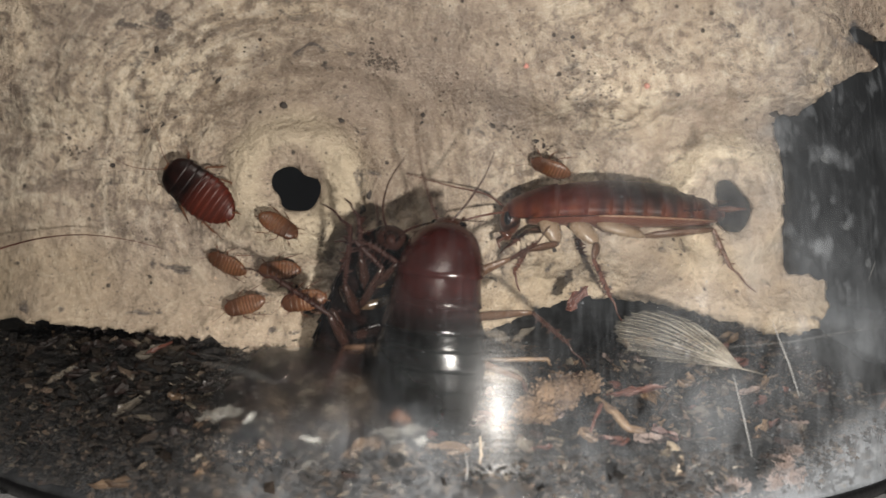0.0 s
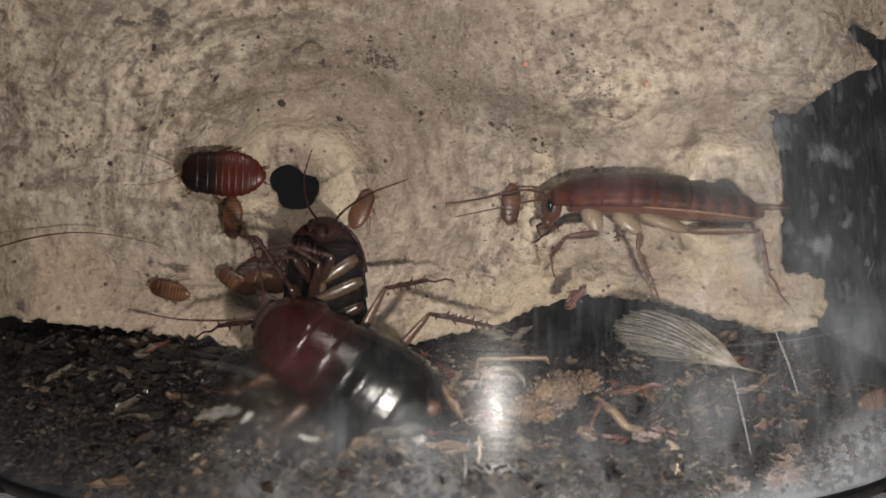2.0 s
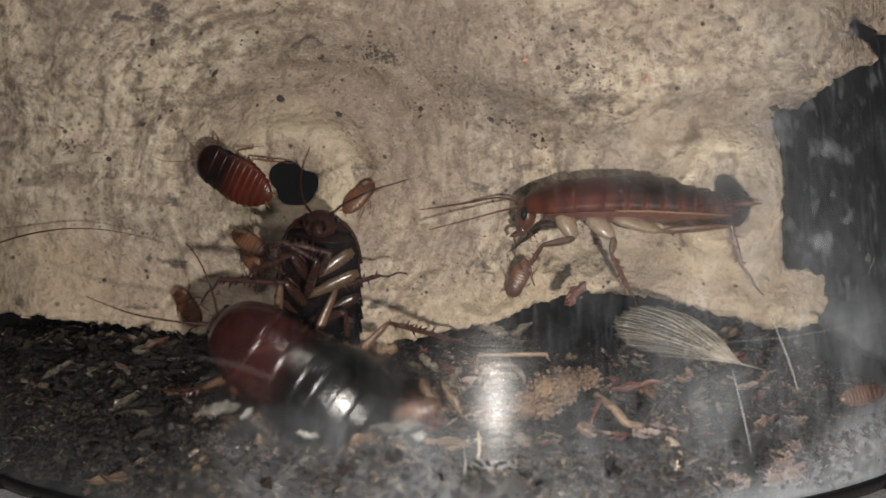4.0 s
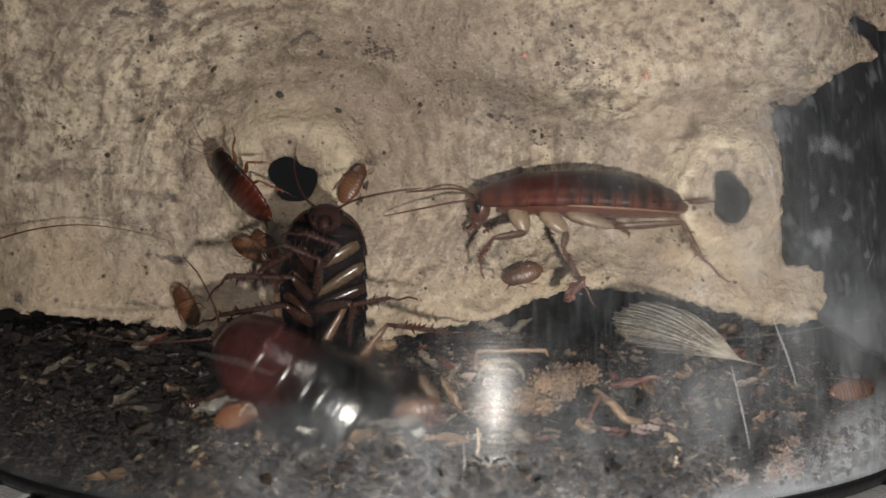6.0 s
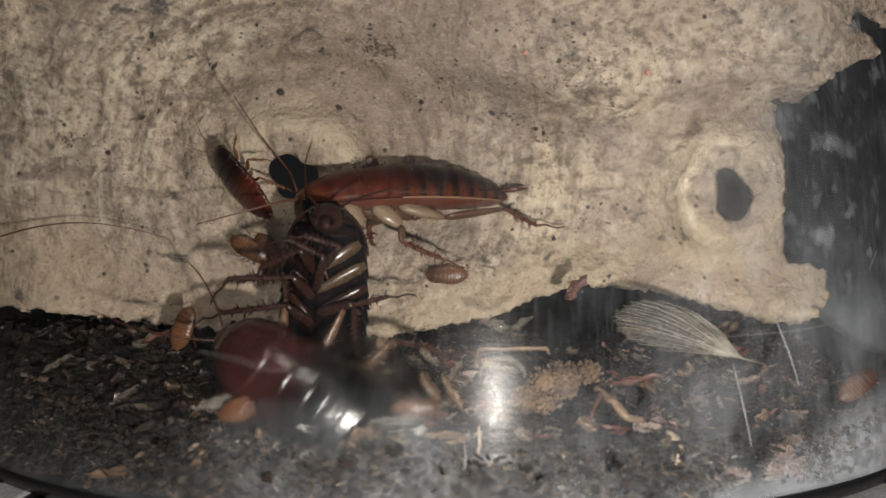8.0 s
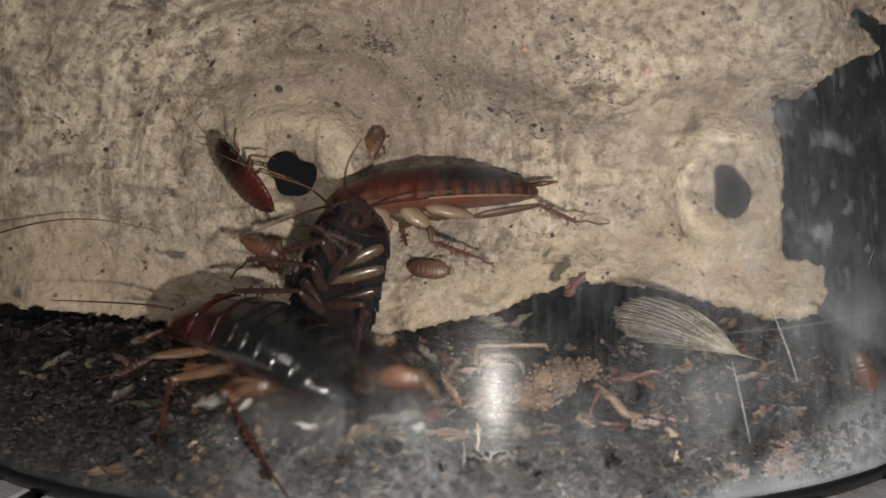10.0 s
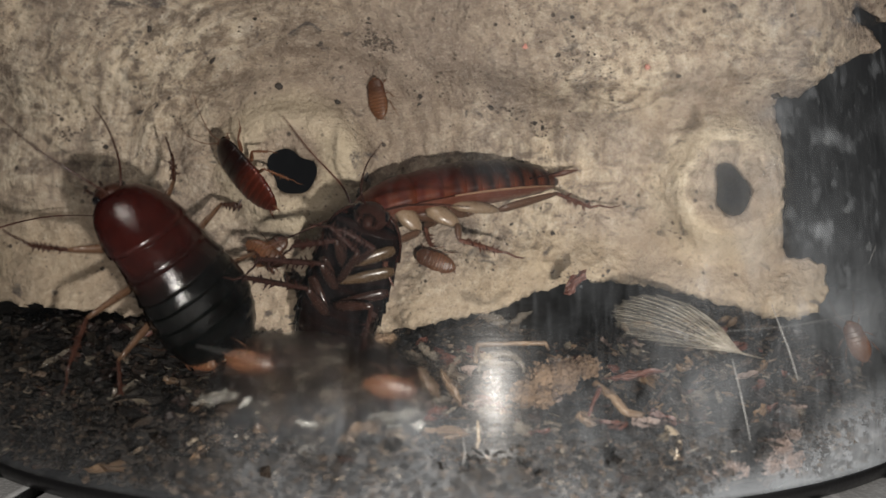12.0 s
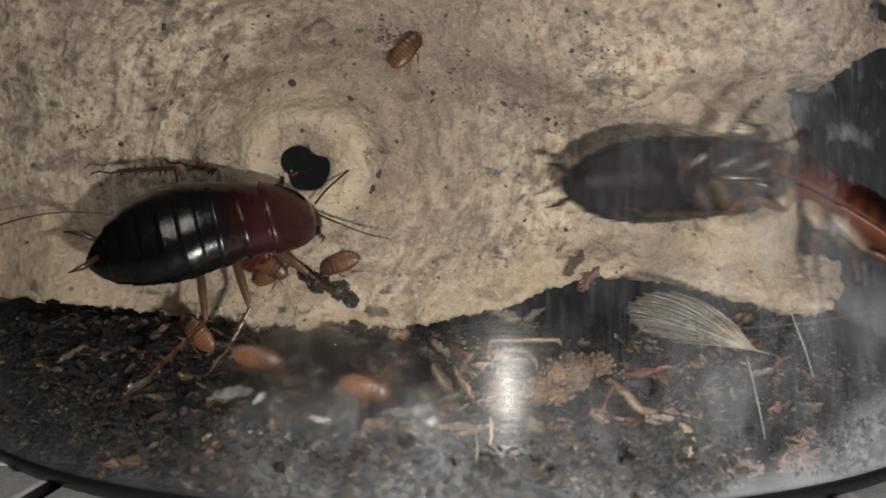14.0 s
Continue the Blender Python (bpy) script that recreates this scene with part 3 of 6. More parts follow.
CUP_A, CUP_B = (-16.2, 28.7), (31.5, 26.9)
OUTLINE = [(-52.5, 56.0), (50.0, 56.0), (50.0, 46.8), (48.7, 44.4), (46.1, 45.6), (44.3, 46.2), (44.8, 44.6), (46.8, 43.3),
           (47.8, 41.7), (45.5, 40.9), (43.5, 39.6), (41.2, 37.9), (38.7, 36.1), (36.4, 36.4), (36.1, 35.1), (37.0, 31.7), (37.4, 27.4), (37.1, 22.4), (37.4, 19.0),
           (39.6, 18.6), (41.7, 18.0), (42.2, 15.6), (41.3, 13.0), (39.3, 12.1), (36.2, 12.0), (32.5, 13.1), (28.8, 14.1), (25.1, 15.1), (20.8, 15.9), (17.1, 16.1),
           (14.6, 16.4), (10.9, 15.1), (7.2, 13.6), (3.5, 12.4), (-1.5, 11.4), (-5.8, 10.7), (-10.8, 9.9), (-15.1, 9.6), (-20.7, 9.9), (-25.6, 10.8), (-30.6, 12.0), (-39.2, 13.0),
           (-48.5, 14.0), (-52.5, 14.0)]


def outline_distance(px, pz, poly):
    """Signed distance to a polygon, positive inside."""
    n = len(poly)
    best = np.full(px.shape, 1e9)
    inside = np.zeros(px.shape, bool)
    for i in range(n):
        ax, az = poly[i]
        bx, bz = poly[(i + 1) % n]
        ex, ez = bx - ax, bz - az
        t = np.clip(((px - ax) * ex + (pz - az) * ez) / (ex * ex + ez * ez), 0, 1)
        best = np.minimum(best, np.hypot(px - ax - ex * t, pz - az - ez * t))
        cross = ((az > pz) != (bz > pz)) & (px < (bx - ax) * (pz - az) / (bz - az + 1e-12) + ax)
        inside ^= cross
    return np.where(inside, best, -best)


def wobble(px, pz, seed):
    return (np.sin(px * 1.9 + seed) * np.sin(pz * 2.3 + seed * 2) * 0.28 + np.sin(px * 4.7 + pz * 3.1 + seed) * 0.14
            + np.sin(px * 9.1 - pz * 7.7 + seed * 3) * 0.07)


def tray_distance(px, pz):
    d = outline_distance(px, pz, OUTLINE) + wobble(px, pz, 1.0) * 0.8
    # the torn hole in each cup's tip
    dx, dz = px - CUP_A[0] + 0.2, pz - CUP_A[1] + 0.6
    ang = np.arctan2(dz, dx)
    hole = np.hypot(dx, dz) - (2.45 + 0.35 * np.cos(2 * ang + 1.3) + 0.22 * np.cos(3 * ang - 0.6) + 0.12 * np.sin(5 * ang))
    d = np.minimum(d, hole)
    dx, dz = (px - CUP_B[0]) - 0.12 * (pz - CUP_B[1]) * -1, pz - CUP_B[1] + 0.9
    ang = np.arctan2(dz, dx)
    hole = np.hypot(dx / 0.72, dz / 1.15) - (2.5 + 0.3 * np.cos(3 * ang + 0.5) + 0.15 * np.sin(4 * ang))
    return np.minimum(d, hole)


def tray_height(px, pz):
    """How far the tray stands out towards the room, in mm."""
    ra = np.hypot(px - CUP_A[0], (pz - CUP_A[1]) * 1.05)
    rb = np.hypot((px - CUP_B[0]) * 1.05, pz - CUP_B[1])
    fade = smooth(58, 49, np.abs(px))
    brow = 35.5 + 5.0 * np.exp(-((px - CUP_A[0]) / 11.0) ** 2) + 0.9 * np.sin(px * 0.21 + 1.0)
    h = 5.2 * smooth(-1.0, 4.2, pz - brow) * (0.35 + 0.65 * smooth(-14, 6, px)) * fade
    h += 1.6 * smooth(6, 17, pz - brow) * fade
    # cup tips
    h += 4.6 * np.exp(-(ra / 8.6) ** 2) + 1.35 * np.exp(-((ra - 5.9 - 0.4 * np.sin(px * 0.5)) / 1.9) ** 2) - 2.4 * np.exp(-(ra / 3.6) ** 2)
    h += 5.0 * np.exp(-(rb / 8.2) ** 2) + 1.8 * np.exp(-((rb - 5.6 - 0.4 * np.sin(pz * 0.6)) / 1.9) ** 2) - 2.2 * np.exp(-(rb / 3.4) ** 2)
    # the lip along the lower edge and the trough above it
    lip = 14.4 + 2.6 * np.exp(-((px - 14) / 12) ** 2) - 1.2 * smooth(20, 42, px)
    h += 3.4 * np.exp(-((pz - lip) / 3.0) ** 2) * smooth(6, 26, px)
    h += 2.2 * np.exp(-((pz - 10.5) / 5.0) ** 2) * smooth(8, -10, px) * fade
    h -= 2.4 * np.exp(-((pz - 24.0 + 0.12 * px) / 5.0) ** 2) * smooth(-8, 6, px) * smooth(30, 18, px)
    # folds round the cup, pressed in by the mould
    swirl = np.sin(ra * 1.35 + 1.2 * np.sin(px * 0.25) + 0.8 * np.sin(pz * 0.31))
    h += 0.6 * swirl * np.exp(-((ra - 13.5) / 5.0) ** 2) * smooth(24, 31, pz)
    # a slanting fold below the middle
    h += 1.5 * np.exp(-((px - 1.5 - (pz - 20) * 0.45) / 3.2) ** 2) * smooth(33, 25, pz)
    # the sides bend back round the tub
    h -= 4.5 * smooth(40, 51, px) + 3.0 * smooth(45, 54, -px)
    return h


def build_tray():
    step = 0.40
    xs, zs = np.arange(-54, 54.01, step), np.arange(8.0, 56.01, step)
    gx, gz = np.meshgrid(xs, zs)
    ox, oz = gx.copy(), gz.copy()
    d = tray_distance(gx, gz)
    for _ in range(4):
        e = 0.05
        dx = (tray_distance(gx + e, gz) - tray_distance(gx - e, gz)) / (2 * e)
        dz = (tray_distance(gx, gz + e) - tray_distance(gx, gz - e)) / (2 * e)
        q = np.maximum(dx * dx + dz * dz, 0.2)
        near = (d < 0.0) & (d > -1.2 * step)
        gx = np.where(near, np.clip(gx - d * dx / q, ox - 0.9 * step, ox + 0.9 * step), gx)
        gz = np.where(near, np.clip(gz - d * dz / q, oz - 0.9 * step, oz + 0.9 * step), gz)
        d = np.where(near, tray_distance(gx, gz), d)
    keep = d > -0.06
    h = tray_height(gx, gz)
    ids = np.full(gx.shape, -1)
    verts = []
    for i in range(gx.shape[0]):
        for j in range(gx.shape[1]):
            if keep[i, j]:
                x, z = float(gx[i, j]), float(gz[i, j])
                v = Vector((x, z, 0.0))
                relief = noise.fractal(v * 0.11, 1.0, 2.0, 3) * 0.9 + noise.fractal(v * 0.42 + Vector((7, 3, 1)), 0.9, 2.1, 3) * 0.42
                relief += noise.fractal(v * 1.4 + Vector((1, 9, 4)), 0.8, 2.0, 3) * 0.16
                edge = 0.35 * (1 - min(1.0, max(0.0, float(d[i, j])) / 0.8)) ** 2
                ids[i, j] = len(verts)
                out = float(h[i, j]) + relief - edge
                near = 1 - out / 84.0
                verts.append((x * near * MM, -out * MM, (20.5 + (z - 20.5) * near) * MM))
    faces = []
    for i in range(gx.shape[0] - 1):
        for j in range(gx.shape[1] - 1):
            quad = (ids[i, j], ids[i, j + 1], ids[i + 1, j + 1], ids[i + 1, j])
            if min(quad) >= 0:
                faces.append(tuple(int(k) for k in quad))
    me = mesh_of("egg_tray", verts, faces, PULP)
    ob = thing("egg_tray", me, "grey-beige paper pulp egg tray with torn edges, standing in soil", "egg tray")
    solid = ob.modifiers.new("thickness", "SOLIDIFY")
    solid.thickness, solid.offset = 1.3 * MM, -1.0
    return ob


tray = build_tray()


def on_tray(x, z, off=0.0):
    """A place on the tray's front, in metres; off is in mm."""
    out = float(tray_height(np.array(float(x)), np.array(float(z)))) + off
    near = 1 - out / 84.0
    return Vector((x * near * MM, -out * MM, (20.5 + (z - 20.5) * near) * MM))


# ---- soil and litter ----
def soil_z(x, y):
    """Height of the soil in metres at x, y."""
    s = max(0.0, y + 0.0195) / MM
    # on one side the soil falls away towards the wall
    side = min(1.0, max(0.0, x - 0.004) / 0.014)
    s += side * (min(s, max(0.0, TUB_R - 0.0028 - math.hypot(x - TUB_X, y - TUB_Y)) / MM * 1.4) - s)
    rise = min(1.0, s / 22.0)
    z = 3.4 + 8.2 * (rise * rise * (3 - 2 * rise)) ** 0.9
    v = Vector((x * 1000, y * 1000, 0))
    z += 0.9 * noise.noise(v * 0.12) + 0.45 * noise.noise(v * 0.35 + Vector((3, 1, 0))) + 0.22 * noise.noise(v * 1.1)
    z -= 3.2 * math.exp(-((x * 1000 - 15) / 6) ** 2) * min(1.0, s / 18) ** 2
    return max(1.4, z) * MM


def build_soil():
    verts, faces = [], []
    rings = [0.0] + [0.0008 + i * 0.0007 for i in range(48)] + [0.036, 0.042, 0.05, 0.06, 0.075, 0.088]
    sides = 300
    verts, m = [], len(rings) + 1
    r_out = TUB_R - 0.0028
    for k in range(sides):
        a = 2 * math.pi * k / sides - math.pi / 2
        c, s = math.cos(a), math.sin(a)
        verts.append((TUB_X + (r_out + 0.0002) * c, TUB_Y + (r_out + 0.0002) * s, BASE + 0.0018))
        for q in rings:
            r = r_out - q
            x, y = TUB_X + r * c, TUB_Y + r * s
            verts.append((x, y, soil_z(x, y)))
    for k in range(sides):
        k2 = (k + 1) % sides
        for i in range(m - 1):
            faces.append((k * m + i, k2 * m + i, k2 * m + i + 1, k * m + i + 1))
    return tagged(new("ground", mesh_of("ground", verts, faces, SOIL)), "dark damp crumbly soil in the tub", "soil", kind="structure")


soil = build_soil()


def crumb(rng, size, long, thin):
    """A broken crumb of eight corners: verts round the origin."""
    verts = []
    for sx in (-1, 1):
        for sy in (-1, 1):
            for sz in (-1, 1):
                k = 1 - 0.45 * rng.random()
                verts.append(Vector((sx * long * size * (1 - 0.6 * rng.random()), sy * size * k * 0.6, sz * size * thin * (1 - 0.5 * rng.random()) * 0.6)))
    faces = [(0, 1, 3, 2), (4, 6, 7, 5), (0, 4, 5, 1), (2, 3, 7, 6), (0, 2, 6, 4), (1, 5, 7, 3)]
    return verts, faces


def build_litter(name, count, seed, sizes, spread, longs, material, label, span=(-46, 46), close=0.16):
    rng = random.Random(seed)
    verts, faces = [], []
    for _ in range(count):
        s = rng.random() ** 1.3 * spread if rng.random() > close else 0.0
        a = radians(rng.uniform(*span)) - math.pi / 2
        r = TUB_R - 0.0027 - s
        x, y = TUB_X + r * math.cos(a), TUB_Y + r * math.sin(a)
        size = rng.uniform(*sizes) * MM
        z = soil_z(x, y) + size * rng.uniform(0.0, 0.5)
        if s < 0.0022 and rng.random() < 0.85:
            z = rng.uniform(BASE + 0.0021, max(0.0016, soil_z(x, y)))
            r = tub_radius(z) - T - 0.0001 - size * rng.uniform(0.5, 1.2)
            x, y = TUB_X + r * math.cos(a), TUB_Y + r * math.sin(a)
        elif s < 0.004:
            lim = tub_radius(z) - T - size * 0.8
            r = min(r, lim)
            x, y = TUB_X + r * math.cos(a), TUB_Y + r * math.sin(a)
        if s < 0.005 and 0.0245 < x < 0.0325 and z < 0.0065 and rng.random() < 0.85:
            continue
        v, f = crumb(rng, size, rng.uniform(*longs), rng.uniform(0.25, 0.9))
        m = Matrix.Translation((x, y, z)) @ Euler((rng.uniform(-0.7, 0.7), rng.uniform(-0.6, 0.6), rng.uniform(0, 6.3))).to_matrix().to_4x4()
        n = len(verts)
        verts += [m @ q for q in v]
        faces += [tuple(i + n for i in q) for q in f]
    me = recalc(mesh_of(name, verts, faces, material, False))
    return thing(name, me, label, "litter", kind="stuff")


build_litter("crumbs", 13000, 3, (0.13, 0.40), 0.030, (0.8, 2.2), LITTER, "dark and tan crumbs of frass, bark and soil")
build_litter("chips", 2600, 4, (0.35, 0.9), 0.026, (1.2, 3.0), LITTER, "brown wood chips and husks on the soil")
build_litter("pale_crumbs", 2600, 6, (0.12, 0.55), 0.024, (0.8, 2.6), PALE_LITTER, "pale broken husks, crumbs and cast skin in the soil", (0, 46))
build_litter("pale_crumbs", 220, 7, (0.12, 0.6), 0.020, (0.8, 2.6), PALE_LITTER, "sparse pale husks and crumbs in the dark soil", (-46, 0))

build_litter("pale_crumbs", 900, 12, (0.15, 0.7), 0.014, (0.8, 2.6), PALE_LITTER, "pale husks and crumbs against the plastic", (-18, 3))


build_litter("mixed_crumbs", 5200, 14, (0.14, 0.62), 0.004, (0.8, 2.8), MIXED_LITTER, "brown and grey crumbs pressed against the plastic", (-26, 46), 0.9)
build_litter("mixed_crumbs", 1000, 15, (0.14, 0.5), 0.005, (0.8, 2.4), MIXED_LITTER, "sparse brown crumbs in dark soil against the plastic", (-46, -26), 0.8)


def build_fibres(count, seed):
    """Fine bent fibres and splinters strewn through the soil."""
    rng = random.Random(seed)
    pieces = []
    for _ in range(count):
        s = rng.random() ** 1.2 * 0.026
        a = radians(rng.uniform(-46, 46)) - math.pi / 2
        r = TUB_R - 0.0028 - s
        x, y = TUB_X + r * math.cos(a), TUB_Y + r * math.sin(a)
        at = Vector((x, y, soil_z(x, y) + rng.uniform(0.0, 0.0006)))
        long = rng.uniform(0.6, 2.6) * MM
        way = Vector((rng.gauss(0, 1), rng.gauss(0, 1), rng.gauss(0, 0.35))).normalized()
        bend = Vector((rng.gauss(0, 1), rng.gauss(0, 1), rng.gauss(0, 1))).normalized() * long * 0.22
        w = rng.uniform(0.03, 0.10) * MM
        pieces.append(tube([at - way * long / 2, at + bend, at + way * long / 2], [w * 0.6, w, w * 0.4], 4, 0.6))
    return thing("fibres", mesh_of("fibres", *join_fast(pieces), LITTER), "fine brown fibres and splinters in the soil", "litter", kind="stuff")


build_fibres(2600, 9)


# ---- things on the soil ----
def resting(x, y, lift=0.0):
    return Vector((x, y, soil_z(x, y) + lift))


def spot(x, y, z):
    """A place given in mm."""
    return Vector((x, y, z)) * MM


def bent_stick(name, points, radii, material, label, category, seed=0, sides=9):
    rng = random.Random(seed)
    pts, rad = [], []
    for i in range(len(points) - 1):
        a, b = Vector(points[i]), Vector(points[i + 1])
        for s in range(5):
            k = s / 5
            pts.append(a.lerp(b, k) + Vector((rng.uniform(-1, 1), rng.uniform(-1, 1), rng.uniform(-1, 1))) * radii[i] * 0.10)
            rad.append((radii[i] + (radii[i + 1] - radii[i]) * k) * rng.uniform(0.88, 1.1))
    pts.append(Vector(points[-1]))
    rad.append(radii[-1])
    return thing(name, recalc(mesh_of(name, *tube(pts, rad, sides, 0.8), material)), label, category)


def flake(name, at, size, long, turn, curl, material, label, category, seed, thin=0.06, parts=None):
    """A thin curled flake with an uneven outline and thickness. size in mm; turn is an Euler in degrees."""
    rng = random.Random(seed)
    nx, ny = 9, 6
    verts, faces = [], []
    jag = [[rng.uniform(0.45, 1.15) for _ in range(nx + 1)] for _ in range(2)]
    skew, blunt = rng.uniform(-0.5, 0.5), rng.uniform(1.2, 6.0)
    for layer in (0, 1):
        for i in range(nx + 1):
            for j in range(ny + 1):
                u, v = -1 + 2 * i / nx, -1 + 2 * j / ny
                width = math.sqrt(max(0.03, 1 - (abs(u) ** blunt))) * jag[v > 0][i]
                x, y = (u + skew * v * 0.4) * long * size, v * width * size * 0.5
                z = curl * size * (v * v * 0.5 + 0.25 * u * u) + 0.24 * size * noise.noise(Vector((u * 2 + seed, v * 2, 0))) - layer * thin * size
                verts.append((x * MM, y * MM, z * MM))
    row, n = ny + 1, (nx + 1) * (ny + 1)
    for i in range(nx):
        for j in range(ny):
            a = i * row + j
            faces.append((a, a + 1, a + row + 1, a + row))
            faces.append((n + a, n + a + row, n + a + row + 1, n + a + 1))
    for i in range(nx):
        for j in (0, ny):
            a = i * row + j
            faces.append((a, a + row, n + a + row, n + a))
    for j in range(ny):
        for i in (0, nx):
            a = i * row + j
            faces.append((a, a + 1, n + a + 1, n + a))
    ob = thing(name, recalc(mesh_of(name, verts, faces, material, False)), label, category)
    ob.matrix_world = Matrix.Translation(at) @ Euler([radians(q) for q in turn]).to_matrix().to_4x4()
    return ob


def clump(name, spots, count, size, material, label, category, seed):
    """A crumbly lump: grains packed along a few spots (place, radius), all in mm."""
    rng = random.Random(seed)
    pieces = []
    for (x, y, z), r in spots:
        pieces.append(ball(x * MM, y * MM, z * MM, r * 0.8 * MM, r * 0.8 * MM, r * 0.7 * MM, 7, 10))
        for _ in range(count):
            v = Vector((rng.gauss(0, 1), rng.gauss(0, 1), rng.gauss(0, 1))).normalized() * r * rng.uniform(0.65, 1.0)
            q, f = crumb(rng, size * rng.uniform(0.5, 1.3), 1.0, 0.9)
            m = Matrix.Translation((x + v.x, y + v.y, z + v.z * 0.85)) @ Euler((rng.uniform(0, 6), rng.uniform(0, 6), 0)).to_matrix().to_4x4()
            pieces.append(([(m @ p) * MM for p in q], f))
    return thing(name, recalc(mesh_of(name, *join(*pieces), material, False)), label, category)


def ball(cx, cy, cz, rx, ry, rz, rings=8, sides=12):
    verts, faces = [(cx, cy, cz + rz)], []
    for i in range(1, rings):
        p = math.pi * i / rings
        for k in range(sides):
            a = 2 * math.pi * k / sides
            verts.append((cx + rx * math.sin(p) * math.cos(a), cy + ry * math.sin(p) * math.sin(a), cz + rz * math.cos(p)))
    verts.append((cx, cy, cz - rz))
    for k in range(sides):
        faces.append((0, 1 + k, 1 + (k + 1) % sides))
        faces.append((len(verts) - 1, 1 + (rings - 2) * sides + (k + 1) % sides, 1 + (rings - 2) * sides + k))
    for i in range(rings - 2):
        for k in range(sides):
            a, b = 1 + i * sides + k, 1 + i * sides + (k + 1) % sides
            faces.append((a, a + sides, b + sides, b))
    return verts, faces


def shed_wing():
    """A cast hind wing: a pleated fan of clear membrane with a vein along each fold."""
    wing = tagged(new("shed_wing"), "translucent pale cast insect wing, fan-folded, on the soil", "wing")
    folds = 84
    base = spot(27.22, -14.00, 10.35)
    verts, faces, veins = [], [], []
    steps = 10
    for i in range(folds + 1):
        k = i / folds
        deg = 133 + 43 * k
        a = radians(deg)
        r = float(np.interp(deg, (133, 140, 151, 162, 168, 173, 176), (4.3, 6.9, 10.2, 11.6, 10.8, 8.8, 5.8))) * (1 + 0.03 * math.sin(i * 2.7))
        for s in range(steps + 1):
            q = s / steps
            pleat = 0.07 * (1 if i % 2 else -1) * q
            sag = 0.7 * math.sin(math.pi * q) * (0.5 - abs(k - 0.5))
            bend = a - 0.20 * math.sin(math.pi * q) * (1 - k) - 0.03 * math.sin(i * 1.9) * q
            verts.append(base + Vector((math.cos(bend) * r * q, 2.8 * q + pleat - sag, math.sin(bend) * r * q)) * MM)
        if i % 2 == 0:
            veins.append(i)
    for i in range(folds):
        for s in range(steps):
            a = i * (steps + 1) + s
            faces.append((a, a + 1, a + steps + 2, a + steps + 1))
    ob = part("membrane", mesh_of("membrane", verts, faces, MEMBRANE, False), wing)
    solid = ob.modifiers.new("thickness", "SOLIDIFY")
    solid.thickness = 0.03 * MM
    for i in veins:
        run = verts[i * (steps + 1):(i + 1) * (steps + 1)]
        w = 0.010 + 0.022 * abs(math.sin(i * 1.7)) ** 2
        part("vein", mesh_of("vein", *tube(run, [w * MM * (1 - 0.6 * s / steps) + 0.012 * MM for s in range(steps + 1)], 5), VEIN), wing)
    edge = verts[0:steps + 1]
    part("leading_edge", mesh_of("leading_edge", *tube([spot(29.68, -13.03, 9.68)] + edge, [0.06 * MM] + [0.09 * MM] * 3 + [0.07 * MM] * (steps - 2), 6), VEIN), wing)
    return wing


shed_wing()
bent_stick("straw", [spot(3.03, -13.00, 9.31), spot(3.29, -12.00, 10.80), spot(6.42, -12.00, 10.96), spot(9.65, -12.00, 10.96), spot(9.97, -12.00, 10.27)],
           [0.30 * MM, 0.30 * MM, 0.27 * MM, 0.25 * MM, 0.18 * MM], WOOD, "bent pale straw piece lying on the soil", "straw", 3)
bent_stick("twig", [spot(13.42, -16.00, 8.03), spot(14.85, -17.00, 6.98), spot(15.87, -17.50, 5.76), spot(17.32, -17.57, 5.48)], [0.34 * MM, 0.42 * MM, 0.40 * MM, 0.28 * MM],
           WOOD, "short brown bent twig on the soil", "twig", 5)
bent_stick("twig", [spot(13.72, -17.00, 7.72), spot(12.93, -18.00, 6.70), spot(12.44, -18.50, 5.60)], [0.25 * MM, 0.22 * MM, 0.15 * MM], REDCHIP, "thin red-brown twig on the soil", "twig", 6)
flake("husk", spot(16.68, -17.00, 8.81), 1.0, 2.3, (60, -6, 0), 0.5, REDCHIP, "shiny red-brown seed husk on the soil", "husk", 7, 0.2)
clump("soil_clump", [((7.31, -16.00, 7.28), 1.5), ((9.13, -15.50, 8.44), 1.7), ((10.97, -15.00, 8.97), 1.6), ((13.10, -14.50, 9.19), 1.3), ((8.81, -16.00, 6.78), 1.3), ((10.90, -15.50, 7.94), 1.2)],
      170, 0.20, CRUST, "crumbly brown clump of frass and soil", "soil clump", 8)
clump("soil_clump", [((30.89, -13.01, 1.73), 1.3), ((32.17, -12.50, 0.28), 1.5), ((29.86, -13.60, 0.07), 1.1), ((32.60, -12.13, 2.56), 0.8)], 150, 0.22, PINK, "pale pinkish crumbly clump by the tub wall", "soil clump", 9)
clump("soil_clump", [((23.56, -16.07, 0.29), 0.9), ((25.29, -15.44, 0.46), 1.0), ((26.76, -14.91, -0.05), 0.8)], 110, 0.2, PINK, "pinkish shiny clump by the tub wall", "soil clump", 10)


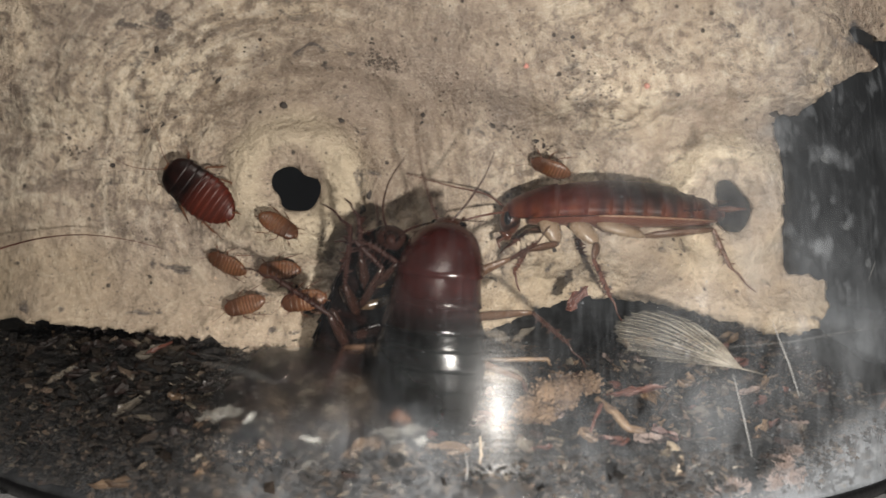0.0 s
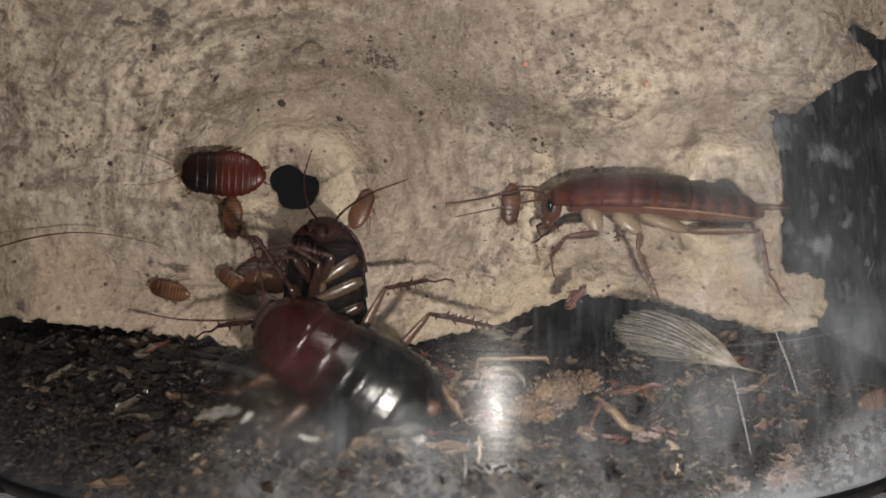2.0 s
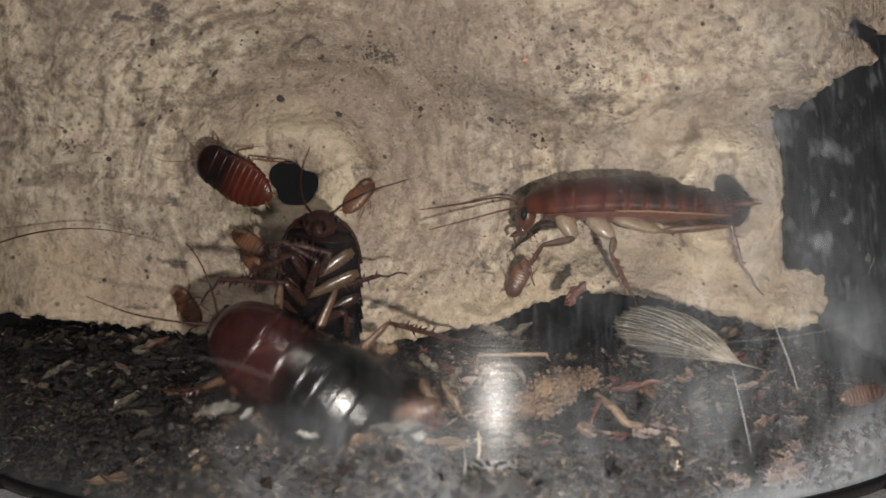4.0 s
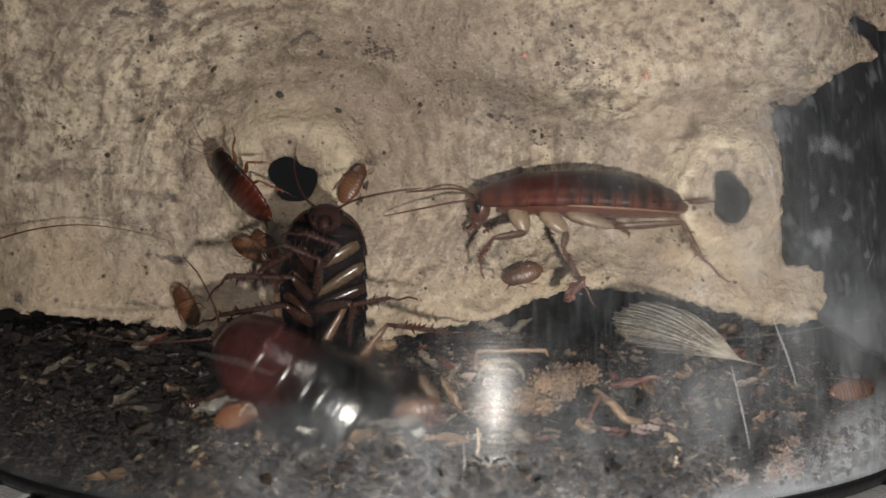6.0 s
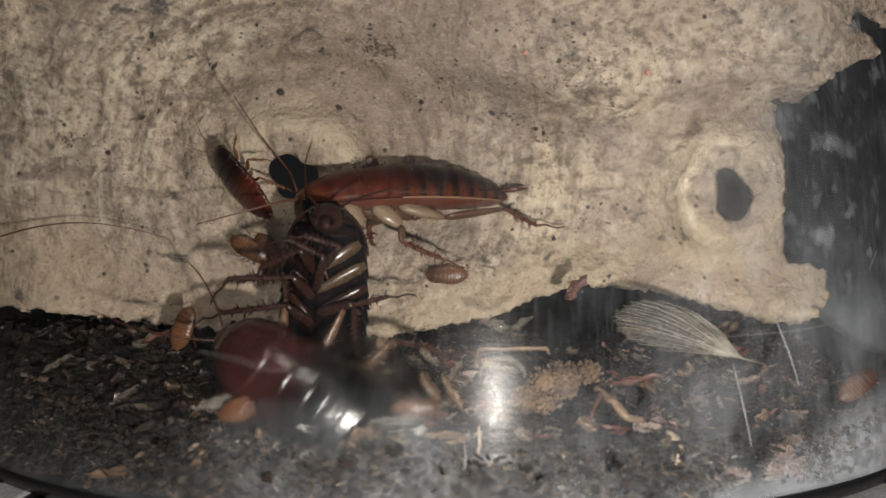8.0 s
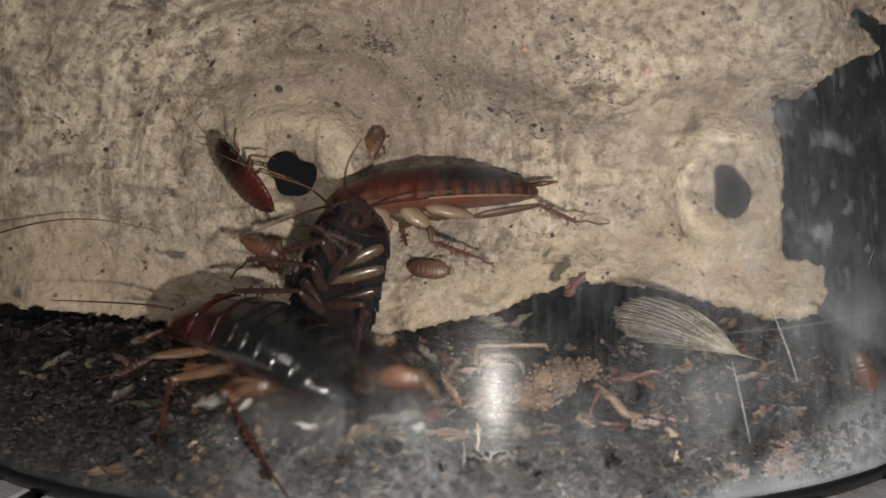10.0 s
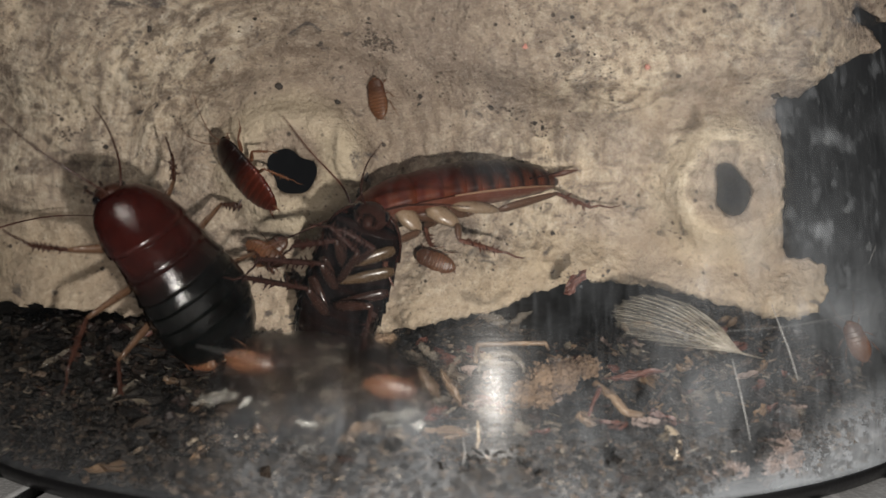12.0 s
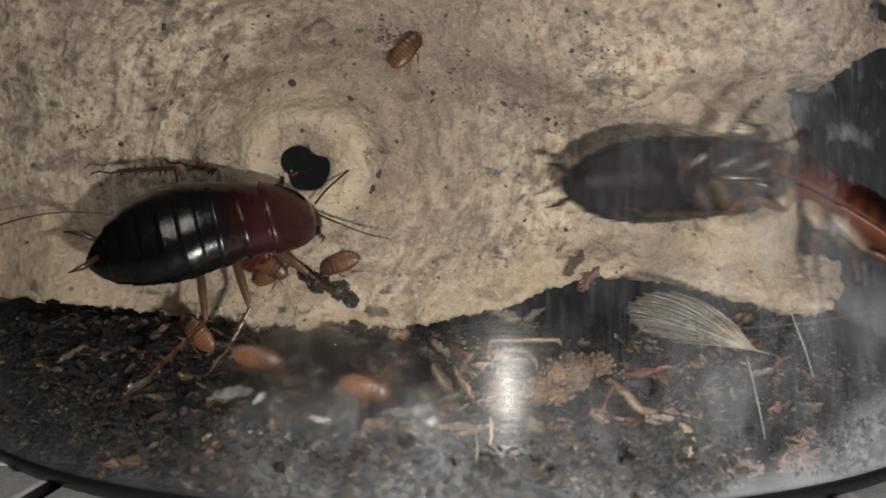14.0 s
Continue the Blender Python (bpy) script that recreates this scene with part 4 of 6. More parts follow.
def curled_husk():
    """A C-shaped pale peel with a broken end beside it."""
    pts, rad = [], []
    c = spot(19.05, -17.31, 2.48)
    for i in range(13):
        a = radians(80 - 190 * i / 12)
        pts.append(c + Vector((math.cos(a) * 1.5, -0.15 * i / 12, math.sin(a) * 1.9)) * MM)
        rad.append((0.16 + 0.50 * math.sin(math.pi * min(1, 0.12 + i / 14))) * MM)
    return thing("curled_peel", recalc(mesh_of("curled_peel", *tube(pts, rad, 9, 0.45), HUSK)), "pale curled peel against the tub wall", "peel")


curled_husk()
flake("peel_scrap", spot(17.26, -17.81, 1.93), 1.0, 1.1, (70, 20, 30), 0.7, HUSK, "pale broken peel scrap against the tub wall", "peel", 11, 0.15)
# the dark torn leaf below the tray's edge, its tip red-brown
flake("leaf_piece", spot(13.18, -7.50, 16.50), 1.5, 1.0, (82, -42, 5), 0.2, REDCHIP, "red-brown torn leaf tip under the egg tray", "leaf", 13, 0.1)
flake("wood_chip", spot(-5.30, -12.00, 11.43), 1.1, 0.95, (66, 4, 6), 0.35, WOOD, "tan wood chip on the soil", "wood chip", 14, 0.2)
flake("wood_chip", spot(-1.53, -19.00, 4.27), 1.5, 2.2, (58, 5, 4), 0.25, WOOD, "flat tan wood chip lying by the tub wall", "wood chip", 15, 0.25)
flake("wood_chip", spot(4.00, -12.50, 9.76), 0.8, 0.9, (75, 8, 20), 0.3, HUSK, "small pale wood chip on the soil", "wood chip", 16, 0.25)
flake("wood_chip", spot(0.80, -16.00, 7.53), 0.8, 2.2, (60, 62, 10), 0.3, WOOD, "slim brown wood chip on the soil", "wood chip", 17, 0.3)
flake("wood_chip", spot(-19.92, -17.05, 2.80), 1.1, 1.9, (60, -30, 30), 0.3, WOOD, "tan wood chip by the tub wall", "wood chip", 18, 0.3)
flake("wood_chip", spot(-17.26, -17.78, 2.26), 1.0, 2.0, (60, 18, -20), 0.3, WOOD, "tan wood chip by the tub wall", "wood chip", 19, 0.3)
flake("wood_chip", spot(-21.49, -16.77, -0.14), 1.0, 2.6, (60, -8, -20), 0.4, HUSK, "pale curled wood chip by the tub wall", "wood chip", 20, 0.2)
flake("wood_chip", spot(-29.73, -13.67, -0.06), 1.2, 2.2, (60, -4, 0), 0.3, WOOD, "brown wood chip by the tub wall", "wood chip", 21, 0.3)
flake("wood_chip", spot(8.37, -19.39, 1.99), 0.7, 2.6, (60, 3, 0), 0.3, HUSK, "pale splinter by the tub wall", "wood chip", 22, 0.3)
flake("wood_chip", spot(11.78, -18.99, 0.92), 1.6, 1.2, (60, 14, 10), 0.3, WOOD, "tan wood chip by the tub wall", "wood chip", 23, 0.3)

# cast skins and clear scraps that glint
for i, (at, size, long, turn, label) in enumerate([
        ((-19.73, -16.86, 6.61), 1.5, 1.2, (60, -5, 10), "crumpled clear cast skin on the soil"),
        ((-10.46, -19.14, 1.68), 1.9, 1.1, (60, 30, 20), "crumpled whitish cast skin by the tub wall"),
        ((-11.94, -18.86, 2.56), 0.9, 1.3, (55, 60, 20), "small whitish cast skin by the tub wall"),
        ((-4.08, -18.00, 5.24), 1.3, 2.0, (60, -4, 10), "pale ribbed cast skin on the soil"),
        ((-1.49, -14.00, 10.24), 1.1, 1.0, (50, 40, 20), "clear broken cast skin on the soil"),
        ((1.08, -14.00, 9.21), 0.9, 1.2, (70, -50, 20), "clear broken cast skin on the soil"),
        ((4.69, -10.00, 12.93), 1.2, 1.3, (70, 20, 20), "clear glassy cast skin under the egg tray"),
        ((7.41, -10.00, 12.93), 1.0, 1.3, (60, -25, 20), "tan cast skin under the egg tray"),
        ((5.13, -15.00, 9.27), 1.2, 1.3, (50, 3, 0), "shiny clear curved cast skin on the soil"),
        ((-28.11, -9.00, 11.61), 0.6, 2.2, (60, -22, 20), "shiny reddish cast skin on the soil"),
        ((-37.91, -8.73, 8.92), 0.7, 2.0, (60, -30, 20), "dull tan cast skin on the soil"),
        ((24.47, -15.34, 6.65), 0.6, 1.0, (60, 70, 10), "tiny clear cast skin on the soil")]):
    flake("cast_skin", spot(*at), size, long, turn, 0.8, WHITE_SKIN if i in (0, 1, 2, 3) else FILM if i != 9 else REDCHIP, label, "cast skin", 40 + i, 0.05)

# what was dug out below the cup: dark crumbs and bits of leg on the tray's ledge
clump("frass_heap", [((-14.48, -1.72, 15.71), 1.3), ((-12.35, -1.80, 14.81), 1.2), ((-16.06, -1.41, 16.61), 0.9), ((-11.11, -2.00, 13.80), 0.8)], 90, 0.24, DARKCHIP, "dark heap of frass on the egg tray's ledge", "frass", 31)
bent_stick("splinter", [spot(2.97, -19.00, 5.37), spot(3.04, -19.50, 3.92), spot(2.79, -19.77, 2.81)], [0.12 * MM, 0.2 * MM, 0.1 * MM], HUSK, "shiny pale upright splinter by the tub wall", "splinter", 33)
ring = []
for i in range(15):
    a = radians(190 - 200 * i / 14)
    ring.append(spot(5.25, -15.50, 9.05) + Vector((math.cos(a) * 2.0, 0.4 * math.sin(a), math.sin(a) * 1.4)) * MM)
bent_stick("curved_shell", ring, [0.12 * MM + 0.22 * MM * math.sin(math.pi * i / 14) for i in range(15)], FILM, "glassy curved rim of a cast shell on the soil", "shell", 34)
for i, (at, size, long, turn) in enumerate([
        ((-9.97, -19.19, 1.94), 1.2, 1.1, (75, 50, 20)), ((-8.75, -19.40, 1.14), 1.0, 1.4, (80, 25, 0)), ((-11.48, -18.78, 4.94), 0.8, 1.2, (60, 10, 20)),
        ((0.75, -19.92, 0.73), 0.9, 1.2, (70, 10, 0)), ((-3.06, -19.00, 4.75), 1.0, 1.8, (70, -8, 0)), ((-16.82, -17.62, 6.62), 0.7, 1.0, (70, -50, 0))]):
    flake("cast_skin", spot(*at), size, long, turn, 0.9, GLINT, "crumpled glinting whitish cast skin in the soil", "cast skin", 240 + i, 0.08)
for i, (at, size, long, turn, kind) in enumerate([
        ((-27.25, -14.71, 0.14), 1.3, 2.4, (70, 4, 0), BROWN), ((-14.71, -18.31, 3.13), 1.4, 1.6, (75, 60, 0), BROWN), ((-14.68, -18.41, 1.47), 1.0, 2.4, (70, 20, 0), WOOD),
        ((-1.20, -16.00, 8.03), 1.1, 1.5, (70, 60, 0), BROWN), ((-6.89, -19.00, 4.27), 1.8, 1.2, (75, -30, 0), BROWN), ((-23.26, -15.93, 4.01), 1.4, 1.3, (75, 50, 0), DARKCHIP)]):
    flake("leaf_scrap", spot(*at), size, long, turn, 0.5, kind, "curled brown leaf scrap by the tub wall", "leaf", 260 + i, 0.12)
# loose chips strewn over the soil
rng = random.Random(77)
for i in range(290):
    a = radians(rng.uniform(-43, 43)) - math.pi / 2
    r = TUB_R - 0.0034 - rng.random() ** 1.2 * 0.017
    x, y = TUB_X + r * math.cos(a), TUB_Y + r * math.sin(a)
    kind = rng.choice((BROWN, DARKCHIP, REDCHIP, DARKCHIP, WOOD, FILM, PINK, FILM) if x > -0.004 else (DARKCHIP, DARKCHIP, DARKCHIP, DARKCHIP, DARKCHIP, BROWN, FILM))
    label = {WOOD.name: "tan wood chip lying on the soil", DARKCHIP.name: "dark bark chip lying on the soil",
             REDCHIP.name: "red-brown husk lying on the soil", HUSK.name: "pale husk lying on the soil",
             PINK.name: "pinkish grey crumb lying on the soil", BROWN.name: "brown leaf scrap lying on the soil", FILM.name: "clear glinting scrap of cast skin on soil"}[kind.name]
    ob = flake("bark_chip" if kind is not FILM else "skin_scrap", resting(x, y, 0.0004), rng.uniform(0.35, 0.9) if i < 120 else rng.uniform(0.7, 1.5), rng.uniform(0.9, 2.2) if i < 120 else rng.uniform(0.8, 1.6),
               (rng.uniform(15, 65), rng.uniform(-35, 35), rng.uniform(-60, 60)), rng.uniform(0.2, 0.9), kind, label, "chip", 100 + i, 0.22)
    tagged(ob, group="chips strewn on the soil")


# scraps heaped between the dug hollow and the wall
rng = random.Random(83)
for i in range(70):
    a = math.asin(rng.uniform(-19.0, 4.0) * MM / (TUB_R - 0.004)) - math.pi / 2
    r = TUB_R - 0.0030 - rng.random() ** 1.6 * 0.006
    x, y = TUB_X + r * math.cos(a), TUB_Y + r * math.sin(a)
    kind, label = rng.choice(((WOOD, "tan wood chip lying on the soil"), (BROWN, "brown leaf scrap lying on the soil"), (HUSK, "pale husk lying on the soil"),
                              (BROWN, "brown leaf scrap lying on the soil"), (WHITE_SKIN, "crumpled whitish cast skin on the soil")))
    ob = flake("bark_chip" if kind is not WHITE_SKIN else "skin_scrap", resting(x, y, rng.uniform(-0.0022, 0.0006)), rng.uniform(0.35, 0.95), rng.uniform(1.0, 2.2),
               (rng.uniform(50, 85), rng.uniform(-60, 60), rng.uniform(-25, 25)), rng.uniform(0.2, 0.9), kind, label, "chip", 500 + i, 0.15)
    tagged(ob, group="chips strewn on the soil")


# ---- droppings and flecks stuck to the tray ----
def dropping(x, z, long, wide, turn, material=None, label="black dropping stuck to the egg tray", seed=0):
    rng = random.Random(seed)
    long, wide = long * 0.8, wide * 0.8
    v, f = ball(0, 0, 0, long * MM, 0.5 * min(long, wide) * MM, wide * MM, 6, 9)
    v = [tuple(c * rng.uniform(0.55, 1.3) for c in p) for p in v]
    ob = thing("dropping", mesh_of("dropping", v, f, material or FLECK), label, "dropping", "flecks on the egg tray")
    ob.matrix_world = Matrix.Translation(on_tray(x, z, 0.15)) @ Matrix.Rotation(radians(-turn), 4, "Y")
    return ob


for i, (p, long, wide, turn) in enumerate([
        ((-17.8, 37.4), 0.55, 0.45, 0), ((-30.7, 35.4), 1.3, 0.5, 40), ((-29.9, 36.3), 0.6, 0.4, 60), ((-32.9, 34.6), 0.5, 0.25, 20),
        ((12.1, 21.3), 0.55, 0.5, 0), ((7.5, 22.4), 0.45, 0.30, 30), ((18.6, 22.6), 0.35, 0.28, 0), ((17.6, 22.8), 0.25, 0.22, 0), ((-8.4, 27.6), 0.45, 0.75, 0), ((-9.0, 26.0), 0.35, 0.5, 20),
        ((-2.3, 35.1), 0.5, 0.8, 20), ((14.1, 44.9), 0.35, 0.22, 0), ((-2.4, 36.3), 0.4, 0.3, 0), ((5.3, 35.1), 0.5, 0.25, -50),
        ((10.0, 33.4), 0.4, 0.3, 0), ((10.9, 32.9), 0.25, 0.3, 0), ((-31.9, 43.6), 0.4, 0.5, 0), ((-25.0, 40.2), 0.6, 0.22, 50), ((-11.4, 35.7), 0.5, 0.3, -30), ((-36.7, 30.8), 0.35, 0.3, 0),
        
        ((-20.4, 44.7), 0.3, 0.2, 0), ((33.2, 37.9), 0.4, 0.3, 0), ((39.3, 47.3), 0.8, 0.3, 60), ((36.2, 36.5), 0.9, 0.5, -20), ((25.7, 38.5), 0.35, 0.25, 0), ((5.3, 25.5), 0.3, 0.2, 0)]):
    dropping(*p, long, wide, turn, None, "black dropping stuck to the egg tray", i)
def soiled(places, seed):
    """Fine dark specks that cling to the pulp in patches: places of (x, z, spread x, spread z, turn, count), in mm."""
    rng = random.Random(seed)
    pieces = []
    for x, z, sx, sz, turn, count in places:
        c, q = math.cos(radians(turn)), math.sin(radians(turn))
        for _ in range(count):
            u, v = rng.gauss(0, sx), rng.gauss(0, sz)
            r = rng.uniform(0.025, 0.10) * MM
            p = on_tray(x + u * c - v * q, z + u * q + v * c, 0.25)
            a, f = ball(p.x, p.y, p.z, r * rng.uniform(0.7, 2.4), r * 0.7, r * rng.uniform(0.6, 1.5), 3, 5)
            pieces.append((a, f))
    return thing("dirt_specks", mesh_of("dirt_specks", *join_fast(pieces), SPECK), "dark specks of dirt in patches on the egg tray", "dirt", kind="stuff")


soiled([(-7.0, 42.3, 1.2, 0.6, -10, 110), (-37.6, 43.4, 1.2, 0.35, 0, 50), (-42.2, 35.4, 0.3, 0.9, 10, 50), (-41.0, 32.2, 0.7, 0.4, -20, 40), (-30.6, 35.6, 0.9, 0.3, 40, 60),
        (-2.2, 35.6, 0.25, 0.9, 20, 50), (7.0, 34.6, 2.0, 0.5, -25, 60), (12.0, 32.6, 2.0, 0.7, 0, 50), (1.5, 38.5, 3.0, 2.0, -35, 60), (11.5, 21.6, 2.5, 0.35, 5, 40), (20.5, 22.4, 3.2, 0.3, -12, 80),
        (14.0, 40.0, 6.0, 3.0, -20, 90), (-16.0, 41.0, 7.0, 2.0, 5, 60), (-33.0, 30.0, 6.0, 5.0, 0, 60), (3.0, 18.5, 2.5, 1.8, 30, 60)], 91)
dropping(*(22.3, 39.5), 0.42, 0.42, 0, RED_FLECK, "small red ink fleck in the egg tray", 60)
dropping(*(9.0, 41.7), 0.36, 0.36, 0, RED_FLECK, "small red ink fleck in the egg tray", 61)


# feeler of an animal out of sight, lying across the tray
stray = thing("antenna", mesh_of("antenna", *tube([(i * 1.15 * MM, 0.0, (1.9 * math.sin(math.pi * i / 19) - 0.004 * i * i) * MM) for i in range(19)],
              [(0.11 - 0.0048 * i) * MM for i in range(19)], 6), REDCHIP), "long thin brown antenna lying across the egg tray", "antenna")


# ---- cockroaches ----
def lie(x, y, z, a, roll=0.0, pitch=0.0, yaw=0.0):
    """Pose of an animal, in mm and degrees: a is its heading in the upright plane across the view (0 along x, 90 up),
    roll turns its back from facing the room (0) to the left of its heading (90), pitch lifts the head to the room,
    yaw turns the head to its left."""
    f = Vector((math.cos(radians(a)), 0, math.sin(radians(a))))
    side = Vector((-math.sin(radians(a)), 0, math.cos(radians(a))))
    out = Vector((0, -1, 0))
    up = out * math.cos(radians(roll)) + side * math.sin(radians(roll))
    left = up.cross(f)
    turn = Matrix((f, left, up)).transposed()
    m = Matrix.Translation((x * MM, y * MM, z * MM)) @ turn.to_4x4()
    return m @ Matrix.Rotation(radians(yaw), 4, "Z") @ Matrix.Rotation(radians(-pitch), 4, "Y")


# half widths of the body, by place along it (head end 0.5, tail end -0.5)
OUT_X = [0.50, 0.47, 0.42, 0.36, 0.30, 0.20, 0.08, -0.05, -0.18, -0.30, -0.40, -0.47, -0.50]
OUT_W = [0.040, 0.096, 0.135, 0.156, 0.165, 0.172, 0.180, 0.188, 0.184, 0.160, 0.120, 0.070, 0.030]
OUT_T = [0.020, 0.045, 0.064, 0.076, 0.084, 0.092, 0.098, 0.100, 0.094, 0.080, 0.060, 0.036, 0.015]


def body_size(x, stout, deep=1.0):
    if isinstance(stout, tuple):
        stout = float(np.interp(x, (-0.10, 0.16), (stout[1], stout[0])))
    w = float(np.interp(-x, [-q for q in OUT_X], OUT_W)) * stout
    t = float(np.interp(-x, [-q for q in OUT_X], OUT_T)) * deep
    return w, t


def plate(x1, x0, length, stout, lift=1.0, flare=1.035, across=14, along=6, arch=0.0, deep=1.0):
    """One overlapping back plate from x1 (front) to x0 (rear), with a turned-down margin and thickness."""
    verts, faces = [], []
    for layer in (0, 1):
        for i in range(along + 1):
            k = i / along
            x = x1 + (x0 - x1) * k
            w, t = body_size(x, stout, deep)
            grow = (0.985 + (flare - 0.985) * k ** 2) * (1.0 if layer == 0 else 0.95)
            for j in range(across + 1):
                u = -1 + 2 * j / across
                a = u * 1.62
                y = math.sin(a) * w * grow
                z = (max(math.cos(a), -0.05) ** 0.9 if math.cos(a) > 0 else -0.05) * t * grow * lift - (0.010 if layer else 0.0)
                bow = 0.022 * (1 - u * u) * (k - 0.3)
                zb = arch * (x * x)
                verts.append(((x - bow) * length, y * length, (z - zb) * length))
    row, n = across + 1, (along + 1) * (across + 1)
    for i in range(along):
        for j in range(across):
            a = i * row + j
            faces.append((a, a + 1, a + row + 1, a + row))
            faces.append((n + a, n + a + row, n + a + row + 1, n + a + 1))
    for i in range(along):
        for j in (0, across):
            a = i * row + j
            faces.append((a, a + row, n + a + row, n + a))
    for j in range(across):
        for i in (0, along):
            a = i * row + j
            faces.append((a, a + 1, n + a + 1, n + a))
    return verts, faces


def underside(length, stout, arch=0.0, deep=1.0):
    """The belly: a rounded keel under the plates, with a step at each segment."""
    verts, faces = [], []
    across, xs = 12, [0.40 - 0.01 * i for i in range(89)]
    for x in xs:
        w, t = body_size(x, stout, deep)
        step = 0.97 + 0.05 * ((-x / 0.08) % 1.0)
        for j in range(across):
            a = 2 * math.pi * j / across
            y = math.cos(a) * w * 0.94
            z = math.sin(a) * t * (0.80 if math.sin(a) < 0 else 0.75) * step
            verts.append((x * length, y * length, (z - arch * x * x) * length))
    n = across
    for i in range(len(xs) - 1):
        for j in range(n):
            j2 = (j + 1) % n
            faces.append((i * n + j, i * n + j2, (i + 1) * n + j2, (i + 1) * n + j))
    faces += [tuple(range(n)), tuple((len(xs) - 1) * n + j for j in range(n))]
    return verts, faces


def spine(at, way, size):
    at, way = Vector(at), Vector(way).normalized()
    s = way.orthogonal() * size * 0.13
    o = way.cross(s)
    return [at + s, at - s * 0.5 + o * 0.87, at - s * 0.5 - o * 0.87, at + way * size], [(0, 1, 3), (1, 2, 3), (2, 0, 3), (0, 2, 1)]


# the knee of each leg, with the shin and foot that turn on it
KNEES = {}


def leg_parts(root, hip, joint, knee, ankle, toe, length, skin, pale, thick=1.0, seed=0, broad=1.0, thigh=None):
    """A leg whose origin is the hip: coxa with thigh, shin and foot under it. Joints in body lengths."""
    rng = random.Random(seed)
    h, j, k, a, t = (Vector(p) * length for p in (hip, joint, knee, ankle, toe))
    j, k, a, t = j - h, k - h, a - h, t - h
    w = 0.031 * length * thick
    coxa = tube([Vector((0, 0, 0)), j * 0.15, j * 0.5, j * 0.85, j], [w * 0.7 * broad, w * 1.15 * broad, w * 1.2 * broad, w * 0.8 * broad, w * 0.4], 10, 0.6, (1, 0, 0.2))
    leg = part("leg", recalc(mesh_of("leg", *coxa, pale)), root)
    leg.location = h
    run = k - j
    part("thigh", recalc(mesh_of("thigh", *tube([j, j + run * 0.15, j + run * 0.5, j + run * 0.85, k], [w * 0.4, w * 0.75, w * 0.8, w * 0.55, w * 0.36], 10, 0.62), thigh or pale)), leg)
    way = a - k
    side = way.normalized().orthogonal()
    rings, sides = 40, 8
    radii = [w * (0.32 + 0.08 * math.sin(math.pi * i / rings)) for i in range(rings + 1)]
    verts, faces = tube([k + way * (i / rings) for i in range(rings + 1)], radii, sides, 0.8)
    for i in range(5, rings, 2):
        # spines are drawn out of the shin's own skin
        j = i * sides + rng.randrange(sides)
        centre = k + way * (i / rings)
        verts[j] = centre + (verts[j] - centre) * rng.uniform(2.6, 4.2) + way * 0.035
    shin = part("shin", mesh_of("shin", verts, faces, skin, False), leg)
    foot = t - a
    bend = side * foot.length * 0.06
    tarsus = part("foot", mesh_of("foot", *tube([a, a + foot * 0.3 + bend, a + foot * 0.65, a + foot * 0.93 + bend, t + bend * 2],
         [w * 0.22, w * 0.17, w * 0.15, w * 0.12, w * 0.05], 6), skin), leg)
    KNEES[leg.name] = (k, shin, tarsus)
    return leg


def feeler(root, points, length, skin, fine=1.0):
    """An antenna of many rings, tapering; its origin is its base. Points in body lengths."""
    base = Vector(points[0]) * length
    pts = [Vector(p) * length - base for p in points]
    # smooth the run of points
    fine_pts = []
    for i in range(len(pts) - 1):
        p0, p1, p2, p3 = pts[max(i - 1, 0)], pts[i], pts[i + 1], pts[min(i + 2, len(pts) - 1)]
        for s in range(8):
            k = s / 8
            fine_pts.append(0.5 * ((2 * p1) + (p2 - p0) * k + (2 * p0 - 5 * p1 + 4 * p2 - p3) * k * k + (3 * p1 - p0 - 3 * p2 + p3) * k ** 3))
    fine_pts.append(pts[-1])
    n = len(fine_pts)
    radii = [length * fine * (0.0044 * (1 - i / n) ** 0.7 + 0.0013) * (1.0 + 0.10 * (i % 2)) for i in range(n)]
    ob = part("antenna", mesh_of("antenna", *tube(fine_pts, radii, 6), skin), root)
    ob.location = base
    return ob


# joints of the six legs, right side (negative y), in body lengths: hip, knee, ankle, toe
STAND = {
    "fore": ((0.33, -0.07, -0.05), (0.25, -0.07, -0.125), (0.38, -0.19, -0.13), (0.46, -0.25, -0.21), (0.56, -0.28, -0.25)),
    "mid": ((0.20, -0.08, -0.06), (0.09, -0.07, -0.135), (0.13, -0.27, -0.11), (0.00, -0.37, -0.21), (-0.10, -0.43, -0.25)),
    "hind": ((0.08, -0.09, -0.06), (-0.06, -0.07, -0.135), (-0.10, -0.28, -0.08), (-0.37, -0.36, -0.20), (-0.52, -0.40, -0.25)),
}
